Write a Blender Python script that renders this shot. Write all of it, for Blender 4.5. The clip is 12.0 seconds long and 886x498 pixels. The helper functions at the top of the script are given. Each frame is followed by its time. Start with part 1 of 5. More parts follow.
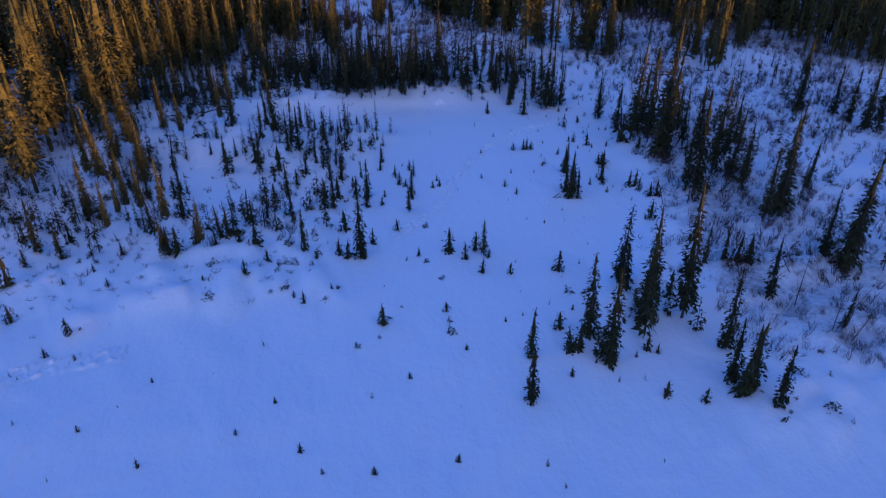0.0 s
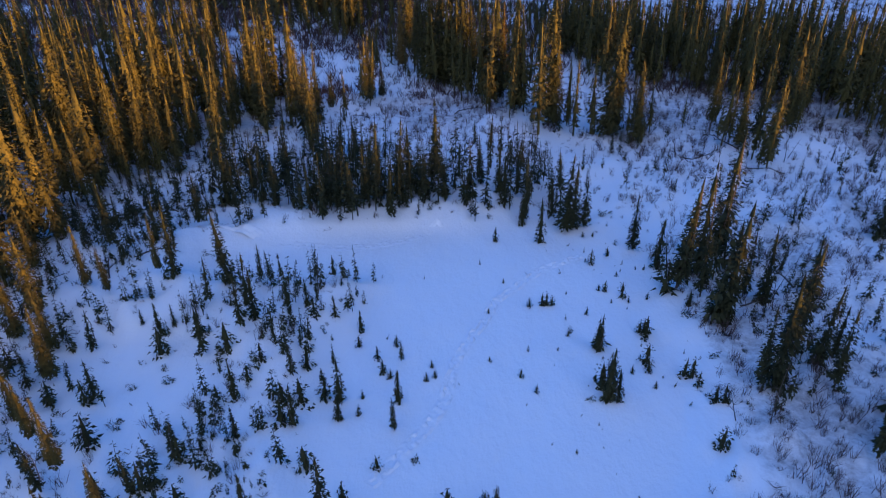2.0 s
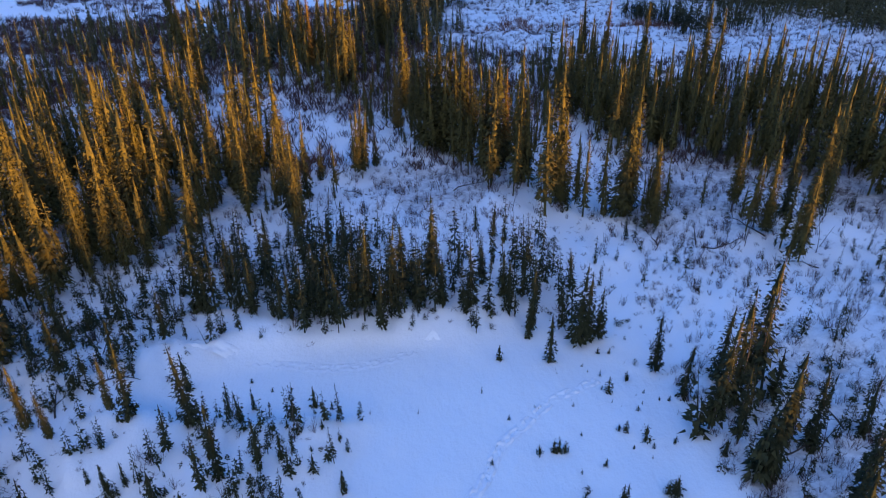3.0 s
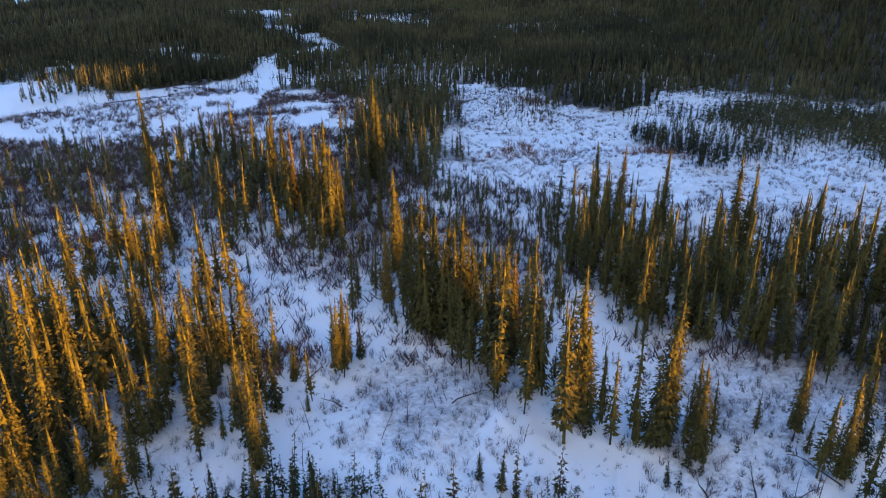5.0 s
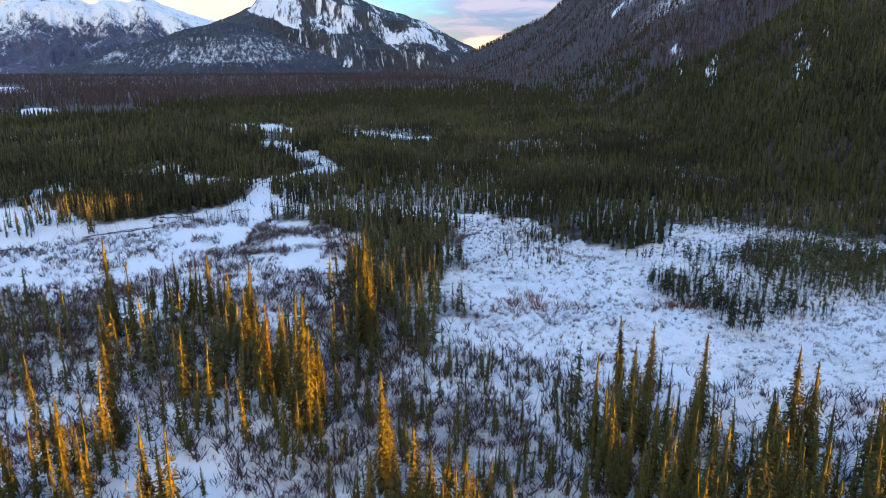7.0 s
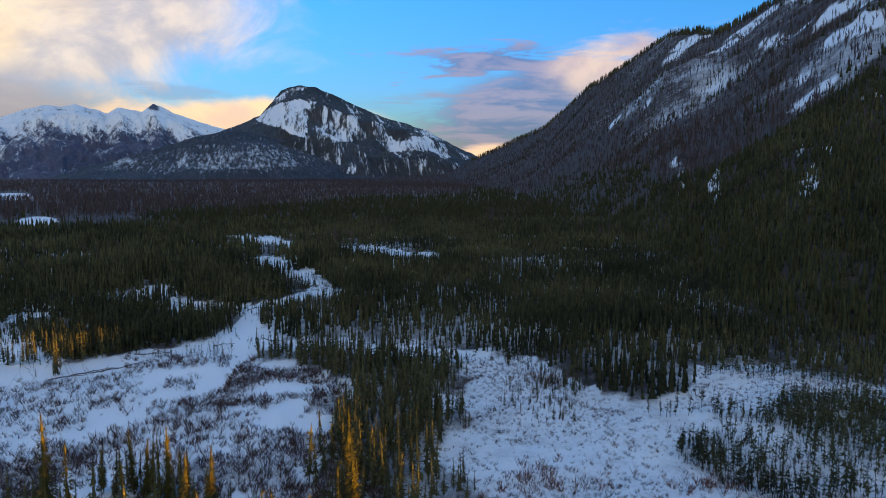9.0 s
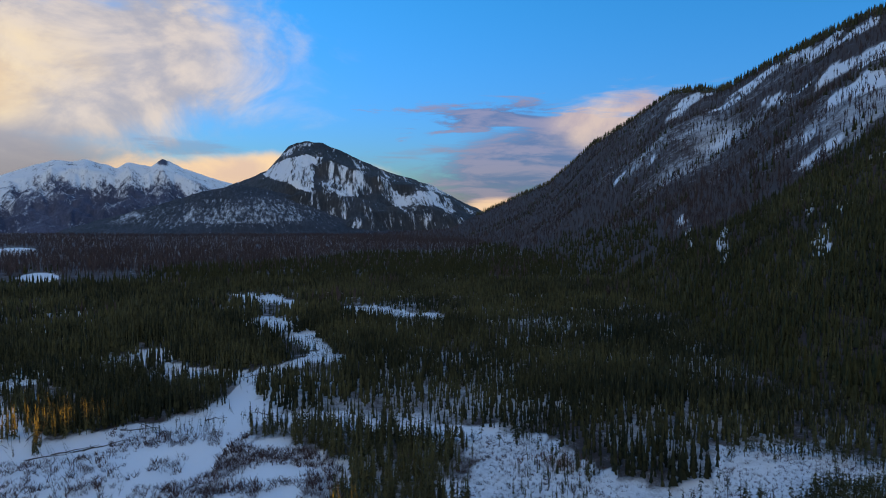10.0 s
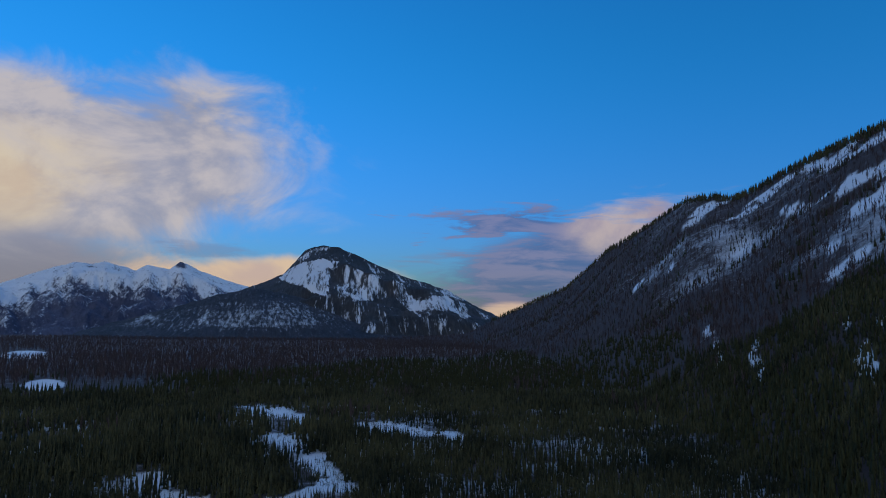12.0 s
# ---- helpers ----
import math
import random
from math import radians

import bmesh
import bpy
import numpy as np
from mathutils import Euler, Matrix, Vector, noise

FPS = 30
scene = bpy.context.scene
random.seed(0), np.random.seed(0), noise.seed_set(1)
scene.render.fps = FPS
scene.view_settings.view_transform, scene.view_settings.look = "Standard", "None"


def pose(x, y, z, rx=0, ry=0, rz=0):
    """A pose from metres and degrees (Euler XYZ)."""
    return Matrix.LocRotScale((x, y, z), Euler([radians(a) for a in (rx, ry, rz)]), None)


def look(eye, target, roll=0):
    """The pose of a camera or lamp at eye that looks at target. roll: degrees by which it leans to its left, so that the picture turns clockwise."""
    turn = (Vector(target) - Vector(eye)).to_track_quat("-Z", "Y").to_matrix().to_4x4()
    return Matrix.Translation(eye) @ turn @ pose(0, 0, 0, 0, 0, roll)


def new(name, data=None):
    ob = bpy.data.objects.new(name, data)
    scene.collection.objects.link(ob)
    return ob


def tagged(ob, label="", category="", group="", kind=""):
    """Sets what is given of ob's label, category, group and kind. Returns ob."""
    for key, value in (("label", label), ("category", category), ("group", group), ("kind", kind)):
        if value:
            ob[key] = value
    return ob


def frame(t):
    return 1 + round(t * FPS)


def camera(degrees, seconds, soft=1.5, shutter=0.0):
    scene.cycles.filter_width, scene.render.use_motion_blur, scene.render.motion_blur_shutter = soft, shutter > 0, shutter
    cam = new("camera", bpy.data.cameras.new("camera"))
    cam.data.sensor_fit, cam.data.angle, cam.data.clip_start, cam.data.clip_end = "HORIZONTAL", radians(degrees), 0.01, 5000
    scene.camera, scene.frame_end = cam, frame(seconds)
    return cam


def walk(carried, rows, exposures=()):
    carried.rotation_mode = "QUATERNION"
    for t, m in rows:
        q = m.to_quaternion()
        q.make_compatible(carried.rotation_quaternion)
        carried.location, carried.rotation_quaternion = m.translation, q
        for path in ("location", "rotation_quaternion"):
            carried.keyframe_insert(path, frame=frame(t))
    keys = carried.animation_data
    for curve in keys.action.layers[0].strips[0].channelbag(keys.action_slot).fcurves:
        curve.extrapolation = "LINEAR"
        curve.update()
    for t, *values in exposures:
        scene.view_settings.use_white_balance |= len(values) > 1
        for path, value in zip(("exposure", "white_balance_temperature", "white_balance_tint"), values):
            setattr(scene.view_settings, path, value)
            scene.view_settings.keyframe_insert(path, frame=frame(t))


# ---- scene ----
cam = camera(65.2, 12.0, 1.0)
METRES, EYE, TILT, LEAN, TURN = 100.0, 24.0, -31.3, 0.0, 0.0
ROWS = [
    (0.0, 0.0, 0.0, 0.0, -0.0, 0.0, -0.0),
    (0.5, 0.0006, 0.0282, 0.0261, 0.05, -0.06, 0.1),
    (1.0, 0.0017, 0.0605, 0.0569, 0.15, -0.09, 0.22),
    (1.5, 0.0029, 0.0939, 0.0884, 0.21, -0.12, 0.31),
    (2.0, 0.0043, 0.1296, 0.124, 0.26, 0.52, 0.35),
    (2.5, 0.0055, 0.1624, 0.1615, 0.27, 1.36, 0.35),
    (3.0, 0.0069, 0.1916, 0.196, 0.3, 2.15, 0.37),
    (5.0, 0.0098, 0.3008, 0.3329, 0.26, 8.08, 0.17),
    (5.5, 0.0106, 0.3277, 0.366, 0.27, 10.11, 0.13),
    (6.0, 0.011, 0.3543, 0.3983, 0.26, 12.16, 0.06),
    (6.5, 0.0106, 0.3819, 0.4308, 0.24, 14.18, 0.02),
    (7.0, 0.0108, 0.4071, 0.4615, 0.24, 16.13, -0.02),
    (9.0, 0.0128, 0.507, 0.588, 0.26, 24.52, -0.26),
    (9.5, 0.0133, 0.5318, 0.6206, 0.25, 26.73, -0.32),
    (10.0, 0.0134, 0.5558, 0.6527, 0.57, 28.93, -0.55),
    (10.5, 0.0125, 0.5786, 0.6819, 0.92, 30.99, -0.9),
    (11.0, 0.007, 0.6024, 0.7092, 1.17, 33.12, -1.24),
    (11.5, -0.0033, 0.6255, 0.7328, 1.34, 35.29, -1.49),
    (12.0, -0.0178, 0.6458, 0.7543, 1.29, 37.5, -1.59),
]
EXPOSURE = [
    (0.0, 1.78, 4900, 27),
    (1.0, 2.04, 5250, 21),
    (3.0, 2.62, 5850, 13),
    (5.5, 3.14, 7900, 6),
    (7.0, 3.28, 8800, 5),
    (9.0, 2.36, 7800, 0),
    (10.5, 1.92, 7300, 0),
    (12.0, 1.56, 6500, 2),
]
walk(cam, [(t, pose(0, 0, EYE, TILT, LEAN, TURN) @ pose(METRES * x, METRES * y, METRES * z, 90 + pitch, roll, yaw))
           for t, x, y, z, yaw, pitch, roll in ROWS], EXPOSURE)

# ---- light: a low sun behind and to the right, a clear evening sky with two banks of cloud ----
SUN_EL, SUN_AZ = 1.2, 127.0
SUN_WAY = Vector((math.sin(radians(SUN_AZ)) * math.cos(radians(SUN_EL)), math.cos(radians(SUN_AZ)) * math.cos(radians(SUN_EL)), math.sin(radians(SUN_EL))))
SUN_FLAT = math.hypot(SUN_WAY.x, SUN_WAY.y)
sun_data = bpy.data.lights.new("sun", "SUN")
sun_data.energy, sun_data.angle, sun_data.color = 3.8, radians(0.53), (1.0, 0.46, 0.075)
sun = new("sun", sun_data)
sun.matrix_world = look(SUN_WAY * 100, (0, 0, 0))


class Nodes:
    """Short hand for building a node tree."""

    def __init__(self, tree):
        self.tree = tree
        tree.nodes.clear()

    def add(self, kind, **values):
        node = self.tree.nodes.new(kind)
        for key, value in values.items():
            if key == "operation":
                node.operation = value
            elif key == "blend_type":
                node.blend_type = value
        return node

    def put(self, socket, value):
        if isinstance(value, bpy.types.NodeSocket):
            self.tree.links.new(value, socket)
        elif value is not None:
            socket.default_value = value

    def math(self, op, a, b=None, c=None, clamp=False):
        node = self.add("ShaderNodeMath", operation=op)
        node.use_clamp = clamp
        for i, v in enumerate((a, b, c)):
            self.put(node.inputs[i], v)
        return node.outputs[0]

    def mix(self, fac, a, b, blend="MIX"):
        node = self.add("ShaderNodeMix")
        node.data_type, node.blend_type = "RGBA", blend
        self.put(node.inputs[0], fac)
        self.put(node.inputs[6], a)
        self.put(node.inputs[7], b)
        return node.outputs[2]

    def noise(self, vector, scale, detail=3.0, rough=0.55, warp=0.0):
        node = self.add("ShaderNodeTexNoise")
        self.put(node.inputs["Vector"], vector)
        node.inputs["Scale"].default_value, node.inputs["Detail"].default_value = scale, detail
        node.inputs["Roughness"].default_value, node.inputs["Distortion"].default_value = rough, warp
        return node.outputs[0]

    def ramp(self, value, low, high):
        node = self.add("ShaderNodeMapRange")
        node.interpolation_type = "SMOOTHSTEP"
        self.put(node.inputs[0], value)
        node.inputs[1].default_value, node.inputs[2].default_value = low, high
        return node.outputs[0]

    def scaled(self, vector, factors):
        node = self.add("ShaderNodeVectorMath", operation="MULTIPLY")
        self.put(node.inputs[0], vector)
        node.inputs[1].default_value = factors
        return node.outputs[0]


world = bpy.data.worlds.new("evening_sky")
scene.world = world
world.use_nodes = True
n = Nodes(world.node_tree)
sky = n.add("ShaderNodeTexSky")
sky.sky_type, sky.sun_disc = "NISHITA", False
sky.sun_elevation, sky.sun_rotation = radians(SUN_EL), radians(SUN_AZ)
sky.altitude, sky.air_density, sky.dust_density, sky.ozone_density = 600, 1.0, 0.3, 3.0
way = n.add("ShaderNodeTexCoord").outputs["Generated"]
part_of = n.add("ShaderNodeSeparateXYZ")
n.put(part_of.inputs[0], way)
az = n.math("MULTIPLY", n.math("ARCTAN2", part_of.outputs[0], part_of.outputs[1]), 57.2958)
el = n.math("MULTIPLY", n.math("ARCSINE", part_of.outputs[2]), 57.2958)
billow = n.noise(n.scaled(way, (1, 1, 2.2)), 5.0, 6.0, 0.6, 0.4)
wisps = n.noise(n.scaled(way, (1, 1, 6.0)), 9.0, 7.0, 0.62, 0.5)


def bank(centre_az, centre_el, half_az, half_el, slope, rag, noise_out):
    """How much of a cloud bank lies in this direction: a soft, ragged oval that climbs by slope to the right."""
    u = n.math("DIVIDE", n.math("SUBTRACT", az, centre_az), half_az)
    mid = n.math("ADD", n.math("MULTIPLY", n.math("SUBTRACT", az, centre_az), slope), centre_el)
    v = n.math("DIVIDE", n.math("SUBTRACT", el, mid), half_el)
    far = n.math("SQRT", n.math("ADD", n.math("MULTIPLY", u, u), n.math("MULTIPLY", v, v)))
    edge = n.math("ADD", n.math("SUBTRACT", 1.0, far), n.math("MULTIPLY", n.math("SUBTRACT", noise_out, 0.5), rag))
    return edge


air = n.mix(n.ramp(el, 0.0, 24.0), (0.80, 1.42, 3.05, 1), (0.40, 1.86, 2.85, 1))
clear = n.mix(1.0, sky.outputs[0], air, "MULTIPLY")
# unseen broken cloud over and behind the flight, added to tint the snow's light
back_cover = n.ramp(n.math("SUBTRACT", n.math("MULTIPLY", billow, 0.9), n.math("MULTIPLY", part_of.outputs[1], 0.8)), 0.40, 0.80)
shift = n.add("ShaderNodeVectorMath", operation="ADD")
n.put(shift.inputs[0], way)
shift.inputs[1].default_value = (0.030, 0.0, 0.022)
puffs = n.noise(n.scaled(way, (1, 1, 1.6)), 7.0, 7.0, 0.58, 0.5)
puffs_off = n.noise(n.scaled(shift.outputs[0], (1, 1, 1.6)), 7.0, 7.0, 0.58, 0.5)
relief_ = n.ramp(n.math("SUBTRACT", puffs, puffs_off), -0.16, 0.16)   # the sides of the billows that face the light
# the large bank over the range: cream where the sun reaches it, lilac round that, purple-grey below
left_edge = n.math("MAXIMUM", bank(-38.0, 10.6, 32.0, 9.2, 0.07, 1.0, puffs), bank(-42.0, 4.6, 22.0, 4.6, 0.0, 0.9, puffs))
left_cover = n.math("MULTIPLY", n.ramp(left_edge, 0.0, 0.42), n.math("SUBTRACT", 1.0, n.math("MULTIPLY", n.ramp(az, -22.0, -8.0), 0.45)))
left_glow = n.ramp(bank(-38.0, 10.2, 13.0, 6.0, 0.0, 1.3, billow), 0.05, 0.75)
left_tint = n.mix(left_glow, n.mix(relief_, (0.46, 0.44, 0.56, 1), (0.80, 0.68, 0.68, 1)), n.mix(relief_, (0.90, 0.66, 0.46, 1), (1.02, 0.80, 0.56, 1)))
left_base = n.ramp(n.math("ADD", el, n.math("MULTIPLY", puffs, 5.0)), 5.6, 10.4)
left_tint = n.mix(left_base, (0.34, 0.31, 0.40, 1), left_tint)
# the lower bank beside the hill: blue-violet, its top right still pink
right_edge = n.math("MAXIMUM", bank(8.5, 5.2, 14.5, 4.8, 0.22, 1.4, wisps), bank(4.0, 8.4, 9.0, 1.4, 0.04, 4.0, wisps))
right_cover = n.math("MULTIPLY", n.ramp(right_edge, 0.0, 0.55), 0.88)
right_glow = n.ramp(bank(16.0, 9.0, 9.5, 4.0, 0.15, 1.1, puffs), 0.0, 0.6)
right_tint = n.mix(right_glow, n.mix(n.ramp(wisps, 0.40, 0.62), (0.15, 0.21, 0.50, 1), (0.38, 0.34, 0.58, 1)), n.mix(relief_, (0.72, 0.52, 0.58, 1), (1.05, 0.76, 0.66, 1)))
low_edge = n.math("MAXIMUM", bank(-17.0, 3.4, 13.0, 2.3, 0.0, 1.1, puffs), bank(4.0, 0.8, 4.0, 1.2, 0.0, 0.8, wisps))
low_cover = n.ramp(low_edge, 0.0, 0.5)
low_tint = n.mix(relief_, (0.86, 0.60, 0.52, 1), (1.06, 0.74, 0.52, 1))
streak_cover = n.math("MULTIPLY", n.ramp(n.math("MAXIMUM", bank(-21.0, 5.6, 4.6, 0.7, -0.04, 4.5, wisps), bank(-3.5, 5.2, 5.0, 0.7, 0.05, 4.5, wisps)), 0.1, 0.9), 0.40)
CLOUD = 3.2
cloudy = clear
for cover, tint, gain in ((back_cover, (0.72, 0.79, 1.00, 1), 0.68), (right_cover, right_tint, 0.66), (left_cover, left_tint, 0.82), (low_cover, low_tint, 0.80), (streak_cover, (0.30, 0.28, 0.42, 1), 0.8)):
    lit = n.mix(1.0, tint, (CLOUD * gain,) * 3 + (1,), "MULTIPLY") if isinstance(tint, bpy.types.NodeSocket) else tuple(c * CLOUD * gain for c in tint[:3]) + (1,)
    cloudy = n.mix(n.math("MULTIPLY", cover, 0.92), cloudy, lit)
back = n.add("ShaderNodeBackground")
n.put(back.inputs[0], cloudy)
back.inputs[1].default_value = 0.09
n.put(n.add("ShaderNodeOutputWorld").inputs[0], back.outputs[0])


# ---- materials ----
def material(name, build):
    mat = bpy.data.materials.new(name)
    mat.use_nodes = True
    tree = Nodes(mat.node_tree)
    shader = tree.add("ShaderNodeBsdfPrincipled")
    tree.put(tree.add("ShaderNodeOutputMaterial").inputs[0], shader.outputs[0])
    build(tree, shader.inputs)
    return mat


def bump(tree, inputs, height, strength, distance):
    node = tree.add("ShaderNodeBump")
    tree.put(node.inputs["Height"], height)
    node.inputs["Strength"].default_value, node.inputs["Distance"].default_value = strength, distance
    tree.put(inputs["Normal"], node.outputs[0])


def place(tree):
    return tree.add("ShaderNodeNewGeometry").outputs["Position"]


def make_ground(t, i):
    p = place(t)
    cover = t.add("ShaderNodeAttribute")
    cover.attribute_name = "litter_and_shade"
    patches = t.noise(p, 0.35, 6.0, 0.7)
    fine = t.noise(p, 2.4, 4.0, 0.7)
    broken = t.math("MULTIPLY", t.math("MULTIPLY", t.math("SUBTRACT", t.noise(p, 0.11, 5.0, 0.75), 0.5), 0.5), t.ramp(cover.outputs["Fac"], 0.42, 0.56))
    litter_and_shade = t.ramp(t.math("ADD", t.math("ADD", t.math("MULTIPLY", cover.outputs["Fac"], 0.85), broken), t.math("MULTIPLY", t.math("ADD", t.math("ADD", patches, fine), t.noise(t.scaled(p, (1, 1, 0.5)), 0.07, 6.0, 0.75)), 0.28)), 0.62, 0.95)
    snow = t.mix(t.noise(p, 0.06, 3.0), (0.78, 0.80, 0.85, 1), (0.86, 0.87, 0.88, 1))
    soil = t.mix(fine, (0.026, 0.020, 0.021, 1), (0.085, 0.064, 0.060, 1))
    t.put(i["Base Color"], t.mix(litter_and_shade, snow, soil))
    t.put(i["Roughness"], t.mix(litter_and_shade, (0.55,) * 3 + (1,), (0.95,) * 3 + (1,)))
    drift = t.math("ADD", t.math("MULTIPLY", t.noise(t.scaled(p, (1, 0.5, 1)), 0.5, 4.0, 0.55), 1.0), t.math("MULTIPLY", fine, 0.18))
    bump(t, i, drift, 0.5, 0.5)


def make_snow(t, i):
    p = place(t)
    t.put(i["Base Color"], t.mix(t.noise(p, 0.8, 3.0), (0.76, 0.78, 0.84, 1), (0.87, 0.88, 0.89, 1)))
    i["Roughness"].default_value = 0.55
    bump(t, i, t.noise(p, 3.0, 4.0), 0.4, 0.1)


def foliage(dark, light, size, stands=0.0):
    def build(t, i):
        p = place(t)
        info = t.add("ShaderNodeObjectInfo").outputs["Random"]
        islands = t.add("ShaderNodeNewGeometry").outputs["Random Per Island"]
        blend = t.math("ADD", t.math("MULTIPLY", t.noise(p, size, 3.0, 0.6), 0.7), t.math("MULTIPLY", t.math("ADD", info, islands), 0.25))
        blend = t.math("ADD", blend, t.math("MULTIPLY", t.math("SUBTRACT", t.noise(p, 0.018, 3.0, 0.6), 0.5), stands))
        t.put(i["Base Color"], t.mix(t.ramp(blend, 0.25, 0.95), dark, light))
        i["Roughness"].default_value = 0.8
        i["Specular IOR Level"].default_value = 0.08
    return build


def wood(dark, light, size):
    def build(t, i):
        p = place(t)
        t.put(i["Base Color"], t.mix(t.noise(t.scaled(p, (4, 4, 1)), size, 4.0, 0.65), dark, light))
        i["Roughness"].default_value = 0.9
        i["Specular IOR Level"].default_value = 0.15
        bump(t, i, t.noise(t.scaled(p, (6, 6, 1)), size * 3, 3.0), 0.6, 0.03)
    return build


GROUND = material("snowy_ground", make_ground)
SNOW = material("trodden_snow", make_snow)
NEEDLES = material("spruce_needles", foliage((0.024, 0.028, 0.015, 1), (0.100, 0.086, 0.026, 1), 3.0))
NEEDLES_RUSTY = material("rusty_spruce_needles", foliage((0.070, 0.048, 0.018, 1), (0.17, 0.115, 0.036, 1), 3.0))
# dark spruce green, also the shaded copy of the needles for unlit stands
NEEDLES_DARK_SHADED = material("dark_shaded_spruce_needles", foliage((0.014, 0.019, 0.011, 1), (0.055, 0.056, 0.024, 1), 4.0))
FAR_NEEDLES = material("far_spruce_needles", foliage((0.019, 0.023, 0.014, 1), (0.094, 0.090, 0.043, 1), 0.25, 1.4))
BARK = material("spruce_bark", wood((0.045, 0.036, 0.030, 1), (0.15, 0.12, 0.10, 1), 2.0))
DEAD_WOOD = material("grey_dead_wood", wood((0.035, 0.030, 0.028, 1), (0.12, 0.10, 0.09, 1), 2.0))
TWIGS = material("shrub_twigs", wood((0.035, 0.023, 0.023, 1), (0.125, 0.080, 0.078, 1), 0.6))
TWIGS_RED = material("red_shrub_twigs", wood((0.09, 0.040, 0.032, 1), (0.22, 0.11, 0.085, 1), 0.6))
ASPEN = material("bare_aspen", wood((0.042, 0.031, 0.034, 1), (0.130, 0.096, 0.098, 1), 0.03))


# ---- the lie of the land ----
def hashed(ix, iy, seed):
    h = (ix.astype(np.int64) * 374761393 + iy.astype(np.int64) * 668265263 + seed * 974711) & 0xFFFFFFFF
    h = ((h ^ (h >> 13)) * 1274126177) & 0xFFFFFFFF
    return ((h ^ (h >> 16)) & 0xFFFF) / 65535.0


def value_noise(x, y, seed=0):
    ix, iy = np.floor(x), np.floor(y)
    fx, fy = x - ix, y - iy
    fx, fy = fx * fx * (3 - 2 * fx), fy * fy * (3 - 2 * fy)
    a, b = hashed(ix, iy, seed), hashed(ix + 1, iy, seed)
    c, d = hashed(ix, iy + 1, seed), hashed(ix + 1, iy + 1, seed)
    return (a + (b - a) * fx) * (1 - fy) + (c + (d - c) * fx) * fy - 0.5


def fbm(x, y, size, octaves=4, seed=0):
    out, gain = 0.0, 1.0
    for k in range(octaves):
        out = out + gain * value_noise(x / size * 2 ** k, y / size * 2 ** k, seed + k)
        gain *= 0.5
    return out


def smooth(value, low, high):
    u = np.clip((value - low) / (high - low), 0, 1)
    return u * u * (3 - 2 * u)


HUB = np.array((0.0, 94.0))   # bearings below are taken from here, in degrees from +y towards +x
HILL_AZ = (-14, -6, 0, 1.6, 3.4, 8.0, 11.4, 14.8, 17.4, 19.5, 21.1, 25.1, 28.8, 31.2, 38, 50, 70)
HILL_TOE = (2300, 2000, 1700, 1580, 1400, 900, 640, 480, 390, 340, 310, 240, 210, 200, 200, 220, 300)
HILL_TOP = (3000, 2700, 2500, 2450, 2400, 2200, 2000, 1800, 1650, 1550, 1480, 1330, 1180, 1100, 1100, 1200, 1200)
HILL_EL = (-1.2, -1.1, -0.75, 0.15, 0.95, 3.05, 6.1, 8.05, 9.75, 10.05, 9.9, 11.75, 13.4, 14.2, 15.5, 15.0, 9.0)


def bearing(x, y):
    return np.degrees(np.arctan2(x - HUB[0], y - HUB[1])), np.hypot(x - HUB[0], y - HUB[1])


def hill_share(x, y):
    """0 at the hill's foot, 1 on its crest, more behind it."""
    az_, r = bearing(x, y)
    toe, top = np.interp(az_, HILL_AZ, HILL_TOE), np.interp(az_, HILL_AZ, HILL_TOP)
    return np.where((az_ > -14) & (az_ < 80), (r - toe) / (top - toe), -1.0)


# snow that lies open on the hillside: bearing and share of the way up, from and to, half width in degrees
SNOW_RUNS = ((17.6, 0.80, 18.9, 0.93, 0.55), (18.9, 0.93, 19.9, 0.95, 0.35), (21.0, 0.78, 24.6, 0.91, 0.50), (26.0, 0.92, 27.9, 0.87, 0.45), (27.9, 0.88, 28.5, 0.95, 0.6), (29.0, 0.87, 31.0, 0.92, 0.45),
             (24.8, 0.69, 27.8, 0.68, 0.28), (27.8, 0.68, 32.0, 0.76, 0.40), (13.4, 0.44, 14.8, 0.46, 0.12), (14.6, 0.465, 16.3, 0.48, 0.15), (29.0, 0.54, 32.0, 0.58, 0.5), (27.0, 0.42, 29.5, 0.45, 0.25),
             (21.4, 0.22, 21.8, 0.16, 0.28), (29.2, 0.235, 30.2, 0.235, 0.30), (28.5, 0.18, 28.8, 0.145, 0.55), (27.4, 0.25, 27.6, 0.24, 0.2), (19.0, 0.20, 19.3, 0.16, 0.15), (31.5, 0.36, 32.5, 0.38, 0.4))


def chutes(x, y):
    """1 where snow lies open on the hillside: chutes, ledges and gaps in the wood."""
    az_, _ = bearing(x, y)
    share = hill_share(x, y)
    u0, v0 = az_ + 1.5 * fbm(x, y, 70, 4, 15), (share + 0.08 * fbm(x, y, 50, 4, 17)) * 21
    out = np.zeros(np.shape(az_))
    for a0, s0, a1, s1, wide in SNOW_RUNS:
        du, dv = a1 - a0, (s1 - s0) * 21
        f = np.clip(((u0 - a0) * du + (v0 - s0 * 21) * dv) / (du * du + dv * dv), 0, 1)
        out = np.maximum(out, smooth(wide - np.hypot(u0 - a0 - f * du, v0 - s0 * 21 - f * dv), -0.12, 0.12))
    return out


